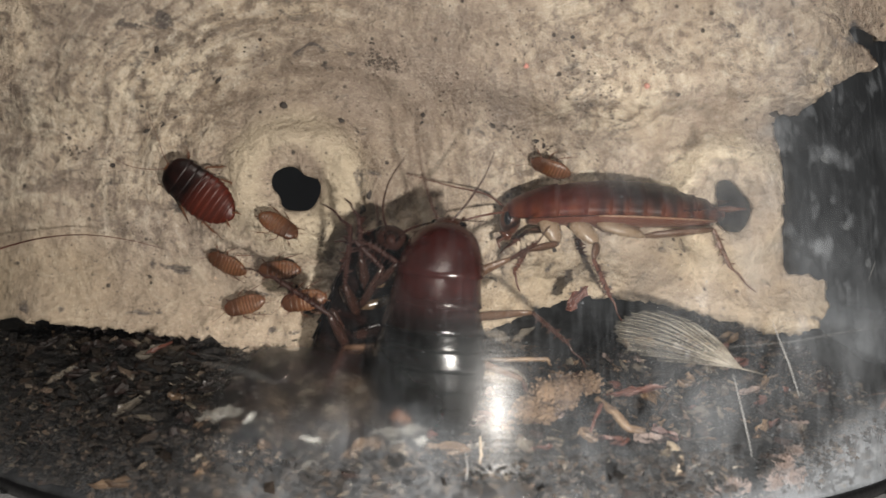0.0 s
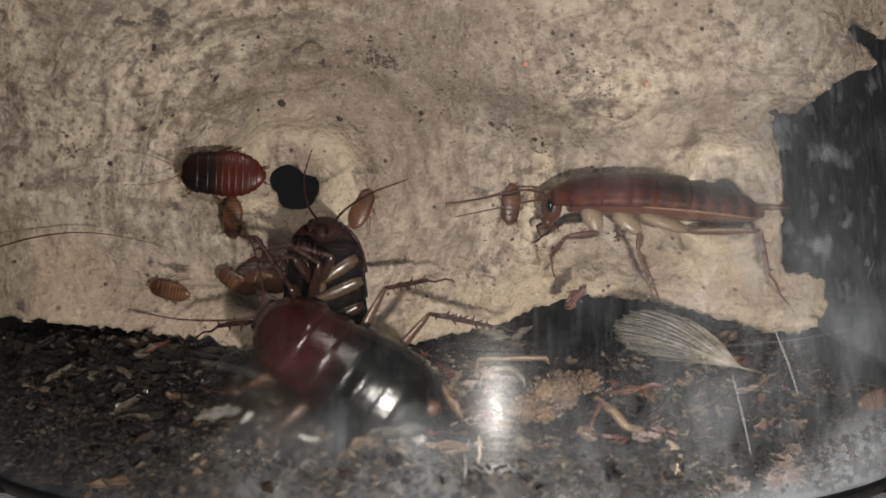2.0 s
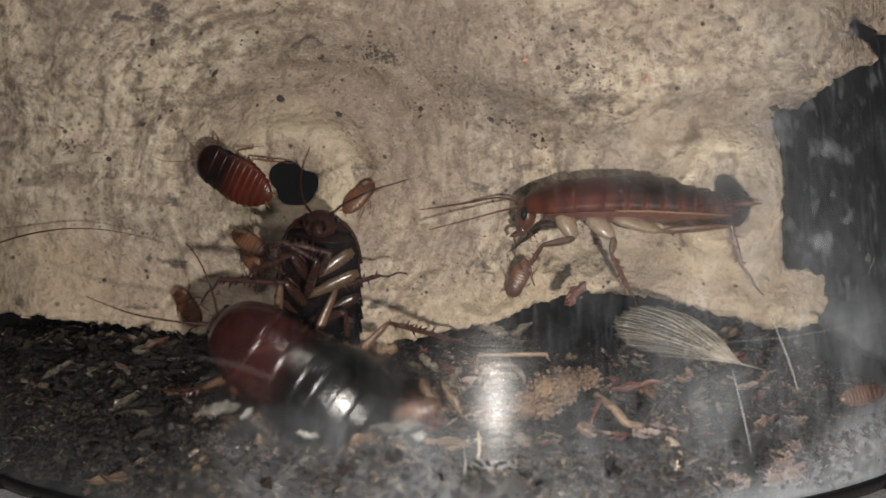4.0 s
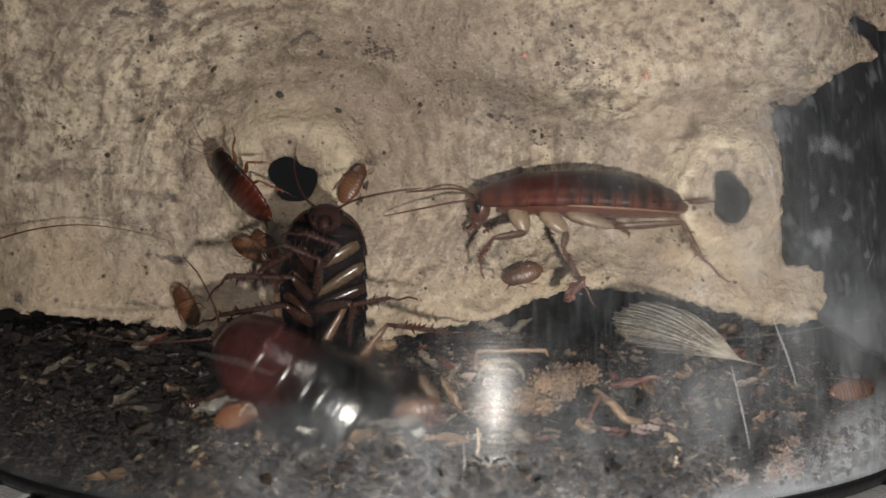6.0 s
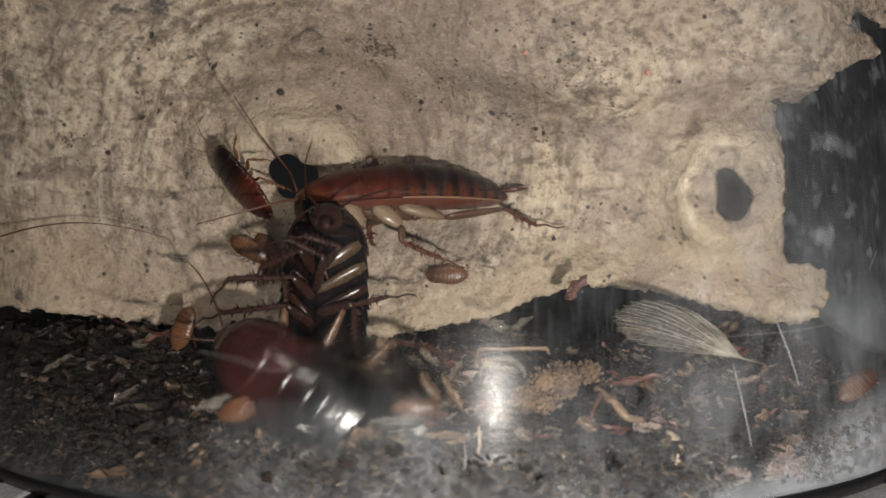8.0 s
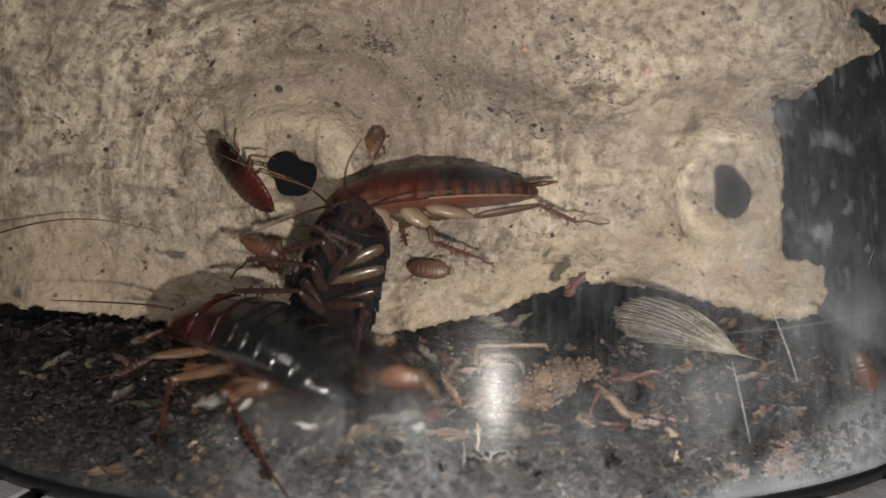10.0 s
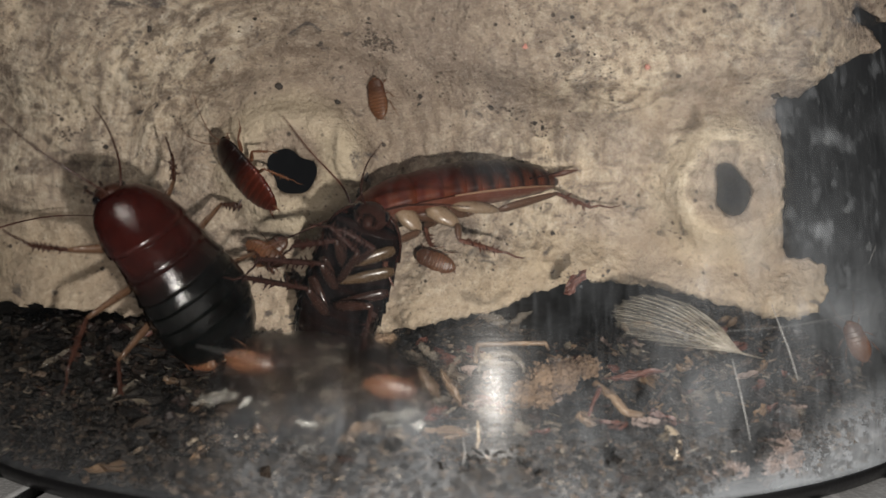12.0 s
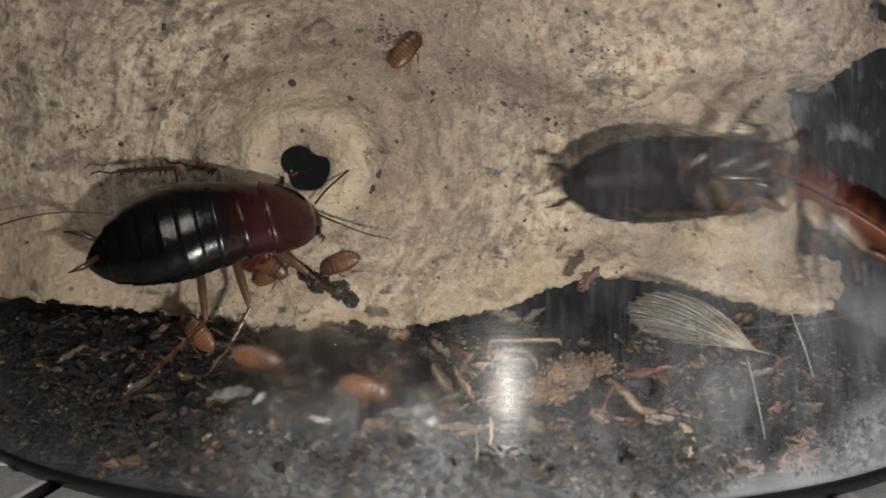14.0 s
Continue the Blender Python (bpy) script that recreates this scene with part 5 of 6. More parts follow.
# legs of the animal that stands side-on, near side
SIDE_ON = {
    ("fore", 1): ((0.33, 0.10, -0.03), (0.27, 0.15, -0.15), (0.42, 0.19, -0.17), (0.48, 0.22, -0.26), (0.46, 0.24, -0.34)),
    ("mid", 1): ((0.20, 0.10, -0.05), (0.09, 0.16, -0.14), (0.11, 0.21, -0.20), (0.03, 0.25, -0.36), (-0.02, 0.27, -0.47)),
    ("hind", 1): ((0.09, 0.11, -0.05), (-0.12, 0.15, -0.110), (-0.42, 0.18, -0.075), (-0.47, 0.20, -0.26), (-0.56, 0.22, -0.40)),
    ("fore", -1): ((0.33, -0.07, -0.05), (0.25, -0.07, -0.125), (0.38, -0.12, -0.15), (0.46, -0.15, -0.23), (0.52, -0.17, -0.29)),
    ("mid", -1): ((0.20, -0.08, -0.06), (0.09, -0.07, -0.135), (0.13, -0.15, -0.17), (0.10, -0.18, -0.28), (0.06, -0.19, -0.36)),
    ("hind", -1): ((0.08, -0.09, -0.06), (-0.06, -0.07, -0.135), (-0.16, -0.14, -0.13), (-0.28, -0.18, -0.22), (-0.36, -0.20, -0.28)),
}
# the large animal spreads its legs wide
WIDE = {(key, sgn): tuple((p[0], p[1] * sgn * -1 * (1.0 if i < 2 else 1.45), p[2]) for i, p in enumerate(joints)) for key, joints in STAND.items() for sgn in (-1, 1)}
# legs of the animal on its back: drawn up and reaching
ON_BACK = {
    ("fore", -1): ((0.33, -0.10, -0.05), (0.25, -0.02, -0.13), (0.40, -0.10, -0.18), (0.30, -0.25, -0.20), (0.22, -0.28, -0.18)),
    ("fore", 1): ((0.36, 0.14, -0.05), (0.28, 0.00, -0.13), (0.42, 0.06, -0.17), (0.47, -0.08, -0.19), (0.45, -0.17, -0.18)),
    ("mid", -1): ((0.20, -0.14, -0.06), (0.12, -0.04, -0.14), (0.26, -0.12, -0.18), (0.26, -0.38, -0.20), (0.15, -0.46, -0.20)),
    ("mid", 1): ((0.26, 0.17, -0.06), (0.16, -0.03, -0.14), (0.38, 0.00, -0.19), (0.45, -0.14, -0.19), (0.42, -0.22, -0.18)),
    ("hind", -1): ((0.08, -0.16, -0.06), (-0.02, -0.03, -0.14), (0.11, -0.15, -0.18), (0.03, -0.42, -0.18), (-0.04, -0.53, -0.17)),
    ("hind", 1): ((0.14, 0.18, -0.06), (0.04, -0.03, -0.13), (0.13, 0.13, -0.17), (-0.16, 0.15, -0.16), (-0.28, 0.12, -0.12)),
}


def mirrored(p):
    return (p[0], -p[1], p[2])


def build_roach(name, length_mm, label, skin, limb, pale, belly, stout=1.0, arch=0.0, legs=None, feelers=None, margin=None, seed=0, thick=1.0, deep=1.0, broad=1.0, thigh=None, flare=1.05):
    """A wingless cockroach with plates, belly, head, six legs, antennae and cerci, at the origin: head along +x, back up."""
    length = length_mm * MM
    neck = stout[0] if isinstance(stout, tuple) else stout
    root = tagged(new(name), label, "cockroach")
    root.empty_display_size = 0.002
    part("pronotum", recalc(mesh_of("pronotum", *plate(0.485, 0.275, length, stout, 1.06, 1.05, 16, 8, arch, deep), skin)), root)
    part("thorax_plate", recalc(mesh_of("thorax_plate", *plate(0.30, 0.150, length, stout, 1.0, 1.04, 14, 6, arch, deep), skin)), root)
    part("thorax_plate", recalc(mesh_of("thorax_plate", *plate(0.165, 0.045, length, stout, 1.0, 1.04, 14, 6, arch, deep), skin)), root)
    edges = [0.06, -0.02, -0.10, -0.18, -0.26, -0.335, -0.405, -0.495]
    for i in range(7):
        part("abdomen_plate", recalc(mesh_of("abdomen_plate", *plate(edges[i] + 0.01, edges[i + 1] - 0.006, length, stout, 1.0, flare, 14, 5, arch, deep), skin)), root)
    part("belly", recalc(mesh_of("belly", *underside(length, stout, arch, deep), belly)), root)
    if margin:
        for sgn in (-1, 1):
            pts = []
            for i in range(15):
                x = 0.10 - 0.55 * i / 14
                w, t = body_size(x, stout)
                pts.append((x * length, sgn * w * 1.005 * length, (-0.012 - arch * x * x) * length))
            part("pale_margin", recalc(mesh_of("pale_margin", *tube(pts, [0.0060 * length * (0.5 + 0.5 * math.sin(math.pi * min(1, 0.1 + i / 15))) for i in range(15)], 6), margin)), root)
    drop = arch * 0.21
    head = part("head", recalc(mesh_of("head", *join(ball(0.475 * length, 0, (-0.035 - drop) * length, 0.050 * length, 0.070 * length * neck, 0.080 * length),
                tube([(0.49 * length, 0, (-0.09 - drop) * length), (0.485 * length, 0, (-0.135 - drop) * length)], [0.035 * length, 0.018 * length], 8)), limb)), root)
    for sgn in (-1, 1):
        part("eye", mesh_of("eye", *ball(0.488 * length, sgn * 0.056 * length * neck, (-0.022 - drop) * length, 0.020 * length, 0.018 * length, 0.034 * length), EYE), head)
        part("palp", mesh_of("palp", *tube([(0.49 * length, sgn * 0.02 * length, (-0.11 - drop) * length), (0.53 * length, sgn * 0.035 * length, (-0.14 - drop) * length),
             (0.52 * length, sgn * 0.04 * length, (-0.17 - drop) * length)], [0.008 * length, 0.007 * length, 0.004 * length], 6), limb), head)
        part("cercus", mesh_of("cercus", *tube([(-0.455 * length, sgn * 0.045 * length, 0.0), (-0.51 * length, sgn * 0.085 * length, 0.01 * length),
             (-0.575 * length, sgn * 0.105 * length, 0.015 * length)], [0.012 * length, 0.014 * length, 0.003 * length], 7), limb), root)
    made = []
    poses = legs or {}
    for j, key in enumerate(("fore", "mid", "hind")):
        for sgn in (-1, 1):
            pts = poses.get((key, sgn)) or (STAND[key] if sgn < 0 else tuple(mirrored(p) for p in STAND[key]))
            made.append(leg_parts(root, *pts, length, limb, pale if not thigh or (sgn > 0 and (key != "hind" or margin)) else thigh, thick, seed * 10 + j * 2 + (sgn > 0), broad, thigh))
    aerials = []
    for pts in feelers or (((0.50, -0.03, -0.02), (0.62, -0.10, 0.06), (0.85, -0.22, 0.08), (1.12, -0.30, 0.02)),
                           ((0.50, 0.03, -0.02), (0.63, 0.12, 0.06), (0.86, 0.20, 0.10), (1.15, 0.22, 0.05))):
        aerials.append(feeler(root, pts, length, limb))
    return root, made, aerials


def spine_fringe(root, length_mm, stout, skin):
    """Stiff bristles along the tail's margins."""
    length = length_mm * MM
    pieces = []
    for sgn in (-1, 1):
        for i in range(9):
            x = -0.28 - 0.024 * i
            w, t = body_size(x, stout)
            pieces.append(spine((x * length, sgn * w * length, 0.012 * length), (-0.6, sgn * 1.0, 0.35), 0.035 * length))
    part("bristles", mesh_of("bristles", *join(*pieces), skin), root)


def belly_material(name, dark, brown, length):
    """Glossy plates of the belly: near black, redder at each hind edge."""
    n = Nodes(name)
    saw = n.maths("FRACT", n.maths("MULTIPLY", n.maths("DIVIDE", n.axis("X"), length), 12.5))
    fine = n.noise(1500, 4, 0.6)
    base = n.mix(n.ramp(saw, [(0.0, 0.8), (0.3, 0.0), (0.8, 0.1), (1.0, 0.8)]), dark, brown)
    base = n.mix(n.ramp(n.noise(500, 3), [(0.4, 0.0), (0.7, 0.6)]), base, brown)
    n.surface(base, n.ramp(fine, [(0.3, 0.22), (0.7, 0.40)]), n.bump(fine, 0.25, 0.0002), Specular_IOR_Level=0.03)
    return n.done()


EYE = plain_material("black_eye", (0.006, 0.006, 0.008), 0.12, 0.05)
LA, LB, LC, LD, LN = 22.8, 21.5, 22.0, 8.8, 4.4
SKIN_A = shell_material("red_brown_shell", (0.064, 0.013, 0.009), (0.016, 0.006, 0.005), (0.004, 0.004, 0.004), LA * MM, 0.06, 7, 0.34, (0.12, 0.034, 0.017), 0.08)
SKIN_B = shell_material("red_and_black_shell", (0.036, 0.0078, 0.0066), (0.0025, 0.0032, 0.0030), (0.003, 0.0025, 0.0025), LB * MM, 0.13, 7, 0.15, None, 0.45)
SKIN_C = shell_material("black_shell", (0.030, 0.010, 0.007), (0.006, 0.005, 0.005), (0.004, 0.004, 0.004), LC * MM, 0.2, 7, 0.16, None, 0.2)
SKIN_D = shell_material("young_red_shell", (0.005, 0.004, 0.004), (0.085, 0.017, 0.010), (0.040, 0.009, 0.006), LD * MM, 0.0, 7, 0.30, None, 0.25)
SKIN_N = shell_material("amber_shell", (0.070, 0.029, 0.015), (0.155, 0.068, 0.032), (0.075, 0.029, 0.014), LN * MM, 0.1, 7, 0.30, None, 0.35)
LIMB = plain_material("brown_limb", (0.10, 0.036, 0.021), 0.35)
LIMB_B = plain_material("dim_red_limb", (0.045, 0.018, 0.012), 0.3)
DARK_LIMB = plain_material("dark_limb", (0.030, 0.012, 0.009), 0.45, 0.3, 0.12)
C_THIGH = plain_material("red_brown_thigh", (0.030, 0.013, 0.009), 0.22, 0.1)
AMBER = plain_material("amber_limb", (0.135, 0.057, 0.028), 0.34)
A_THIGH = plain_material("light_brown_thigh", (0.10, 0.052, 0.032), 0.35)
CREAM = plain_material("cream_thigh", (0.25, 0.178, 0.118), 0.3)
BROWN_THIGH = plain_material("brown_thigh", (0.110, 0.060, 0.035), 0.3)
BELLY_B = plain_material("dark_brown_belly", (0.05, 0.018, 0.012), 0.3)
TAN_THIGH = plain_material("tan_thigh", (0.085, 0.053, 0.029), 0.25, 0.1)
BELLY_A = plain_material("brown_belly", (0.12, 0.040, 0.024), 0.38)
BELLY_C = belly_material("black_belly", (0.004, 0.003, 0.003), (0.014, 0.006, 0.005), LC * MM)
DAB_ON_SHELL = grain_material("pale_crumb", (0.34, 0.28, 0.2), (0.14, 0.10, 0.07), 0.4, 900, 0.6)
MARGIN = plain_material("cream_margin", (0.24, 0.135, 0.08), 0.45)

roach_a, legs_a, feel_a = build_roach(
    "cockroach", LA, "red-brown wingless cockroach with dark bands and cream thighs", SKIN_A, LIMB, CREAM, BELLY_A, 1.0, 0.16, SIDE_ON,
    (((0.50, -0.03, -0.02), (0.60, -0.08, 0.00), (0.78, -0.12, -0.03), (0.98, -0.14, -0.05)),
     ((0.50, 0.03, -0.03), (0.60, 0.07, -0.04), (0.76, 0.08, -0.08), (0.93, 0.05, -0.13))), MARGIN, 1, 1.0, 1.16, 1.28, A_THIGH)
roach_b, legs_b, feel_b = build_roach(
    "cockroach", LB, "large cockroach with red thorax and glossy black abdomen", SKIN_B, LIMB_B, BROWN_THIGH, BELLY_B, (1.10, 1.30), 0.42, WIDE,
    (((0.50, -0.03, -0.03), (0.58, -0.10, -0.04), (0.70, -0.17, -0.08), (0.80, -0.20, -0.12)),
     ((0.50, 0.03, -0.03), (0.60, 0.10, -0.02), (0.78, 0.20, -0.04), (0.98, 0.27, -0.08))), None, 2, 1.0, 1.55, flare=1.012)
roach_c, legs_c, feel_c = build_roach(
    "cockroach", LC, "black-brown cockroach on its back, with tan leg bases", SKIN_C, DARK_LIMB, TAN_THIGH, BELLY_C, 1.05, 0.05, ON_BACK,
    (((0.50, -0.03, -0.03), (0.58, -0.08, -0.05), (0.70, -0.10, -0.06), (0.82, -0.08, -0.05)),
     ((0.50, 0.03, -0.03), (0.57, 0.10, -0.04), (0.64, 0.22, -0.05), (0.68, 0.36, -0.03))), None, 3, 1.0, 1.0, 0.80, C_THIGH)
roach_d, legs_d, feel_d = build_roach("young_cockroach", LD, "red-brown half-grown cockroach with dark head shield", SKIN_D, AMBER, AMBER, BELLY_A, 1.45, 0.10, seed=4)
spine_fringe(roach_a, LA, 1.0, DARK_LIMB)
part("crumb", recalc(mesh_of("crumb", *join(ball(-0.02 * LA * MM, 0.085 * LA * MM, 0.085 * LA * MM, 0.6 * MM, 0.45 * MM, 0.5 * MM, 6, 9),
     ball(0.02 * LA * MM, 0.08 * LA * MM, 0.092 * LA * MM, 0.4 * MM, 0.4 * MM, 0.3 * MM, 6, 9)), DAB_ON_SHELL)), roach_a, "pale crumb stuck to the back")
for r in (roach_a, roach_b, roach_c, roach_d):
    tagged(r, group="cockroaches in the tub")
nymph, _, _ = build_roach("young_cockroach", LN, "small amber cockroach nymph", SKIN_N, AMBER, AMBER, AMBER, 1.25, 0.08, seed=5, thick=0.9)
tagged(nymph, group="small nymphs")
nymphs = [nymph] + [copy_thing(nymph, Matrix.Identity(4)) for _ in range(7)]


def sway(leg, times, axis, degrees, phase):
    """Key a leg or antenna about its own origin."""
    at = leg.location.copy()
    rows = []
    for i, t in enumerate(times):
        a = degrees * math.sin(phase + 2.1 * i)
        rows.append((t, Matrix.Translation(at) @ Matrix.Rotation(radians(a), 4, axis)))
    walk(leg, rows)


def bend(leg, axis, rows):
    """Key the shin and foot of a leg about its knee: rows of seconds and degrees."""
    knee, shin, tarsus = KNEES[leg.name]
    for piece in (shin, tarsus):
        walk(piece, [(t, Matrix.Translation(knee) @ Matrix.Rotation(radians(a), 4, axis) @ Matrix.Translation(-knee)) for t, a in rows])


def motions():
    walk(roach_a, [
        (0.0, lie(17.74, -3.46, 26.00, 179, -76)),
        (0.5, lie(17.78, -3.44, 25.82, 179, -76)),
        (1.0, lie(19.41, -3.47, 25.92, 179, -76)),
        (1.5, lie(22.25, -3.36, 26.50, 174, -76)),
        (2.0, lie(22.37, -3.31, 26.62, 176, -76)),
        (2.5, lie(21.85, -3.21, 26.42, 179, -76)),
        (3.0, lie(21.22, -3.16, 26.18, 180, -76)),
        (5.3, lie(18.24, -3.02, 25.82, 178, -76)),
        (5.6, lie(18.25, -3.02, 25.76, 178, -76)),
        (5.9, lie(15.91, -3.04, 25.95, 178, -76)),
        (6.2, lie(13.51, -3.03, 26.41, 178, -76)),
        (6.5, lie(12.88, -3.00, 26.82, 177, -76)),
        (6.8, lie(11.06, -2.97, 26.82, 177, -76)),
        (7.0, lie(9.54, -2.95, 26.82, 176, -76)),
        (7.2, lie(3.84, -3.60, 26.52, 177, -78, 0, 6)),
        (7.4, lie(-0.01, -3.80, 26.44, 178, -80, 0, 10)),
        (7.5, lie(-0.60, -3.80, 26.40, 178, -80, 0, 14)),
        (8.0, lie(-3.68, -4.40, 26.36, 178, -81, 0, 26)),
        (8.2, lie(-2.33, -4.20, 26.22, 179, -81, 0, 24)),
        (10.3, lie(-0.37, -3.80, 25.97, 182, -81, 0, 20)),
        (10.5, lie(-0.12, -3.80, 25.94, 182, -81, 0, 20)),
        (11.0, lie(0.19, -3.80, 25.99, 183, -81, 0, 20)),
        (11.5, lie(1.54, -3.80, 25.90, 186, -81, 0, 22)),
        (12.0, lie(1.70, -3.80, 26.08, 186, -81, 0, 22)),
        (12.5, lie(1.80, -3.80, 26.24, 187, -81, 0, 22)),
        (12.8, lie(2.04, -3.80, 25.84, 187, -81, 0, 22)),
        (12.9, lie(5.19, -5.63, 25.71, 188, -76, 0, -16)),
        (13.0, lie(10.57, -5.50, 28.22, 184, -74)),
        (13.1, lie(11.57, -6.46, 28.35, 183, -64)),
        (13.2, lie(13.83, -6.41, 28.92, 179, -68)),
        (13.3, lie(18.93, -6.29, 30.11, 176, -76)),
        (13.4, lie(21.20, -6.25, 29.49, 173, -76)),
        (13.5, lie(23.19, -6.21, 29.10, 173, -76)),
        (13.6, lie(25.17, -6.19, 28.56, 168, -76)),
        (13.7, lie(30.55, -7.12, 27.14, 156, -76)),
        (13.8, lie(32.40, -7.10, 26.16, 152, -76)),
        (14.0, lie(39.53, -5.66, 23.46, 148, -76)),
    ])
    walk(roach_b, [
        (0.0, lie(-1.30, -15.50, 13.27, 84, 14)),
        (0.4, lie(-3.30, -15.50, 11.01, 97, 8)),
        (0.5, lie(-3.80, -15.50, 10.50, 100, 6)),
        (0.8, lie(-6.87, -15.50, 10.42, 130, -4)),
        (1.0, lie(-7.08, -15.50, 10.63, 140, -6)),
        (1.2, lie(-9.62, -15.50, 10.90, 145, -8)),
        (1.5, lie(-9.87, -15.50, 10.94, 146, -8)),
        (2.0, lie(-7.84, -15.50, 9.38, 145, -8)),
        (2.5, lie(-9.27, -15.50, 9.05, 138, -8)),
        (3.0, lie(-11.82, -15.50, 9.21, 142, -8)),
        (5.3, lie(-11.56, -15.50, 7.54, 147, -8)),
        (6.5, lie(-11.30, -15.50, 7.18, 147, -8)),
        (7.5, lie(-11.33, -15.50, 6.92, 147, -8)),
        (8.0, lie(-11.33, -15.50, 6.50, 145, -8)),
        (8.2, lie(-11.48, -14.50, 10.11, 140, -6)),
        (10.3, lie(-16.87, -12.80, 11.65, 168, -78, 0, -22)),
        (11.0, lie(-17.86, -12.80, 11.84, 166, -78, 0, -22)),
        (11.6, lie(-20.23, -12.80, 13.33, 160, -76, 0, -24)),
        (12.0, lie(-24.26, -11.00, 16.53, 136, -34, 30)),
        (12.4, lie(-24.59, -10.80, 18.78, 98, -4, -30)),
        (12.8, lie(-24.91, -10.80, 18.82, 95, -4, -30)),
        (13.0, lie(-25.05, -10.80, 21.38, 72, 4, -34)),
        (13.2, lie(-24.07, -10.80, 21.59, 28, 26, -16)),
        (13.6, lie(-23.95, -10.80, 21.35, 22, 28, -20)),
        (14.0, lie(-23.84, -10.80, 21.56, 22, 28, -20)),
    ])
    walk(roach_c, [
        (0.0, lie(-8.26, -8.40, 13.37, 72, 176, -18)),
        (0.5, lie(-10.46, -8.40, 14.21, 78, 178, -22)),
        (1.0, lie(-11.75, -8.30, 14.07, 84, 180, -25)),
        (1.5, lie(-11.76, -8.20, 14.11, 84, 180, -25)),
        (2.5, lie(-12.07, -8.10, 14.24, 84, 180, -28)),
        (3.2, lie(-12.54, -8.10, 14.49, 84, 178, -30)),
        (5.3, lie(-11.88, -8.00, 15.35, 86, 174, -34)),
        (8.2, lie(-11.72, -8.00, 15.11, 86, 174, -34)),
        (10.3, lie(-10.24, -7.60, 15.50, 72, 176, -34)),
        (12.0, lie(-9.70, -7.60, 15.33, 70, 176, -34)),
        (12.8, lie(-10.31, -7.60, 14.98, 69, 176, -34)),
        (13.0, lie(-7.14, -6.91, 17.34, 60, 172)),
        (13.1, lie(-7.13, -6.91, 16.72, 58, 170)),
        (13.2, lie(-4.30, -6.84, 18.64, 42, 168)),
        (13.3, lie(1.65, -6.69, 21.71, 30, 166)),
        (13.4, lie(1.26, -6.69, 21.53, 28, 166)),
        (13.5, lie(1.03, -6.69, 21.48, 27, 166)),
        (13.6, lie(5.20, -8.59, 23.25, 20, 166)),
        (13.7, lie(12.02, -6.42, 26.53, 9, 166)),
        (13.8, lie(13.27, -6.40, 26.67, 8, 166)),
        (14.0, lie(21.77, -6.26, 26.39, 3, 166)),
    ])
    walk(roach_d, [
        (0.0, lie(-25.95, -3.68, 27.52, 142, 5)),
        (0.5, lie(-25.90, -3.68, 27.66, 150, 5)),
        (1.0, lie(-26.56, -3.38, 27.71, 158, 0)),
        (1.5, lie(-24.15, -3.82, 28.83, 178, 0)),
        (3.0, lie(-22.65, -4.13, 29.43, 168, 0)),
        (5.3, lie(-20.46, -6.02, 26.70, 131, 50)),
        (6.5, lie(-20.58, -5.95, 26.88, 130, 52)),
        (8.2, lie(-20.49, -5.84, 26.84, 130, 52)),
        (10.3, lie(-20.19, -5.91, 27.20, 130, 52)),
        (12.0, lie(-19.95, -5.78, 27.13, 130, 52)),
        (12.5, lie(-17.71, -6.25, 24.24, 142, 50)),
        (13.0, lie(-17.74, -5.24, 23.06, 142, 50)),
        (13.4, lie(-21.84, -2.97, 20.49, 140, 30)),
        (14.0, lie(-23.12, -2.69, 19.99, 138, 30)),
    ])
    walk(nymphs[0], [
        (0.0, lie(-23.37, -2.21, 19.88, 155, 20)),
        (1.0, lie(-27.09, -2.07, 16.30, 300, 10)),
        (2.0, lie(-29.47, -1.74, 16.87, 165, 10)),
        (3.0, lie(-27.19, -1.91, 15.75, 120, 0)),
        (5.5, lie(-27.31, -2.32, 14.31, 120, 0)),
        (6.5, lie(-27.37, -2.13, 14.83, 110, 0)),
        (7.5, lie(-27.71, -2.60, 13.20, 100, 0)),
        (8.2, lie(-25.11, -8.88, 12.02, 60, 0)),
        (10.3, lie(-23.02, -9.86, 9.11, 30, 0)),
        (12.5, lie(-23.93, -10.16, 9.73, 170, 0)),
        (13.0, lie(-22.93, -10.24, 10.65, 170, 0)),
        (13.4, lie(-22.65, -10.23, 11.34, 168, 0)),
        (14.0, lie(-24.84, -10.22, 11.32, 130, 0)),
    ])
    walk(nymphs[1], [
        (0.0, lie(-21.41, -2.49, 15.54, 195, 0)),
        (1.0, lie(-22.67, -2.26, 16.12, 190, 0)),
        (2.0, lie(-21.88, -2.86, 17.81, 150, 0)),
        (3.0, lie(-21.18, -2.91, 19.39, 100, 0)),
        (5.5, lie(-18.84, -2.59, 20.75, 120, 0)),
        (8.2, lie(-18.43, -2.24, 19.99, 120, 0)),
        (11.0, lie(-17.85, -2.02, 19.55, 60, 0)),
        (12.5, lie(-18.64, -2.21, 19.32, 40, 0)),
        (14.0, lie(-19.70, -1.95, 16.97, 40, 0)),
    ])
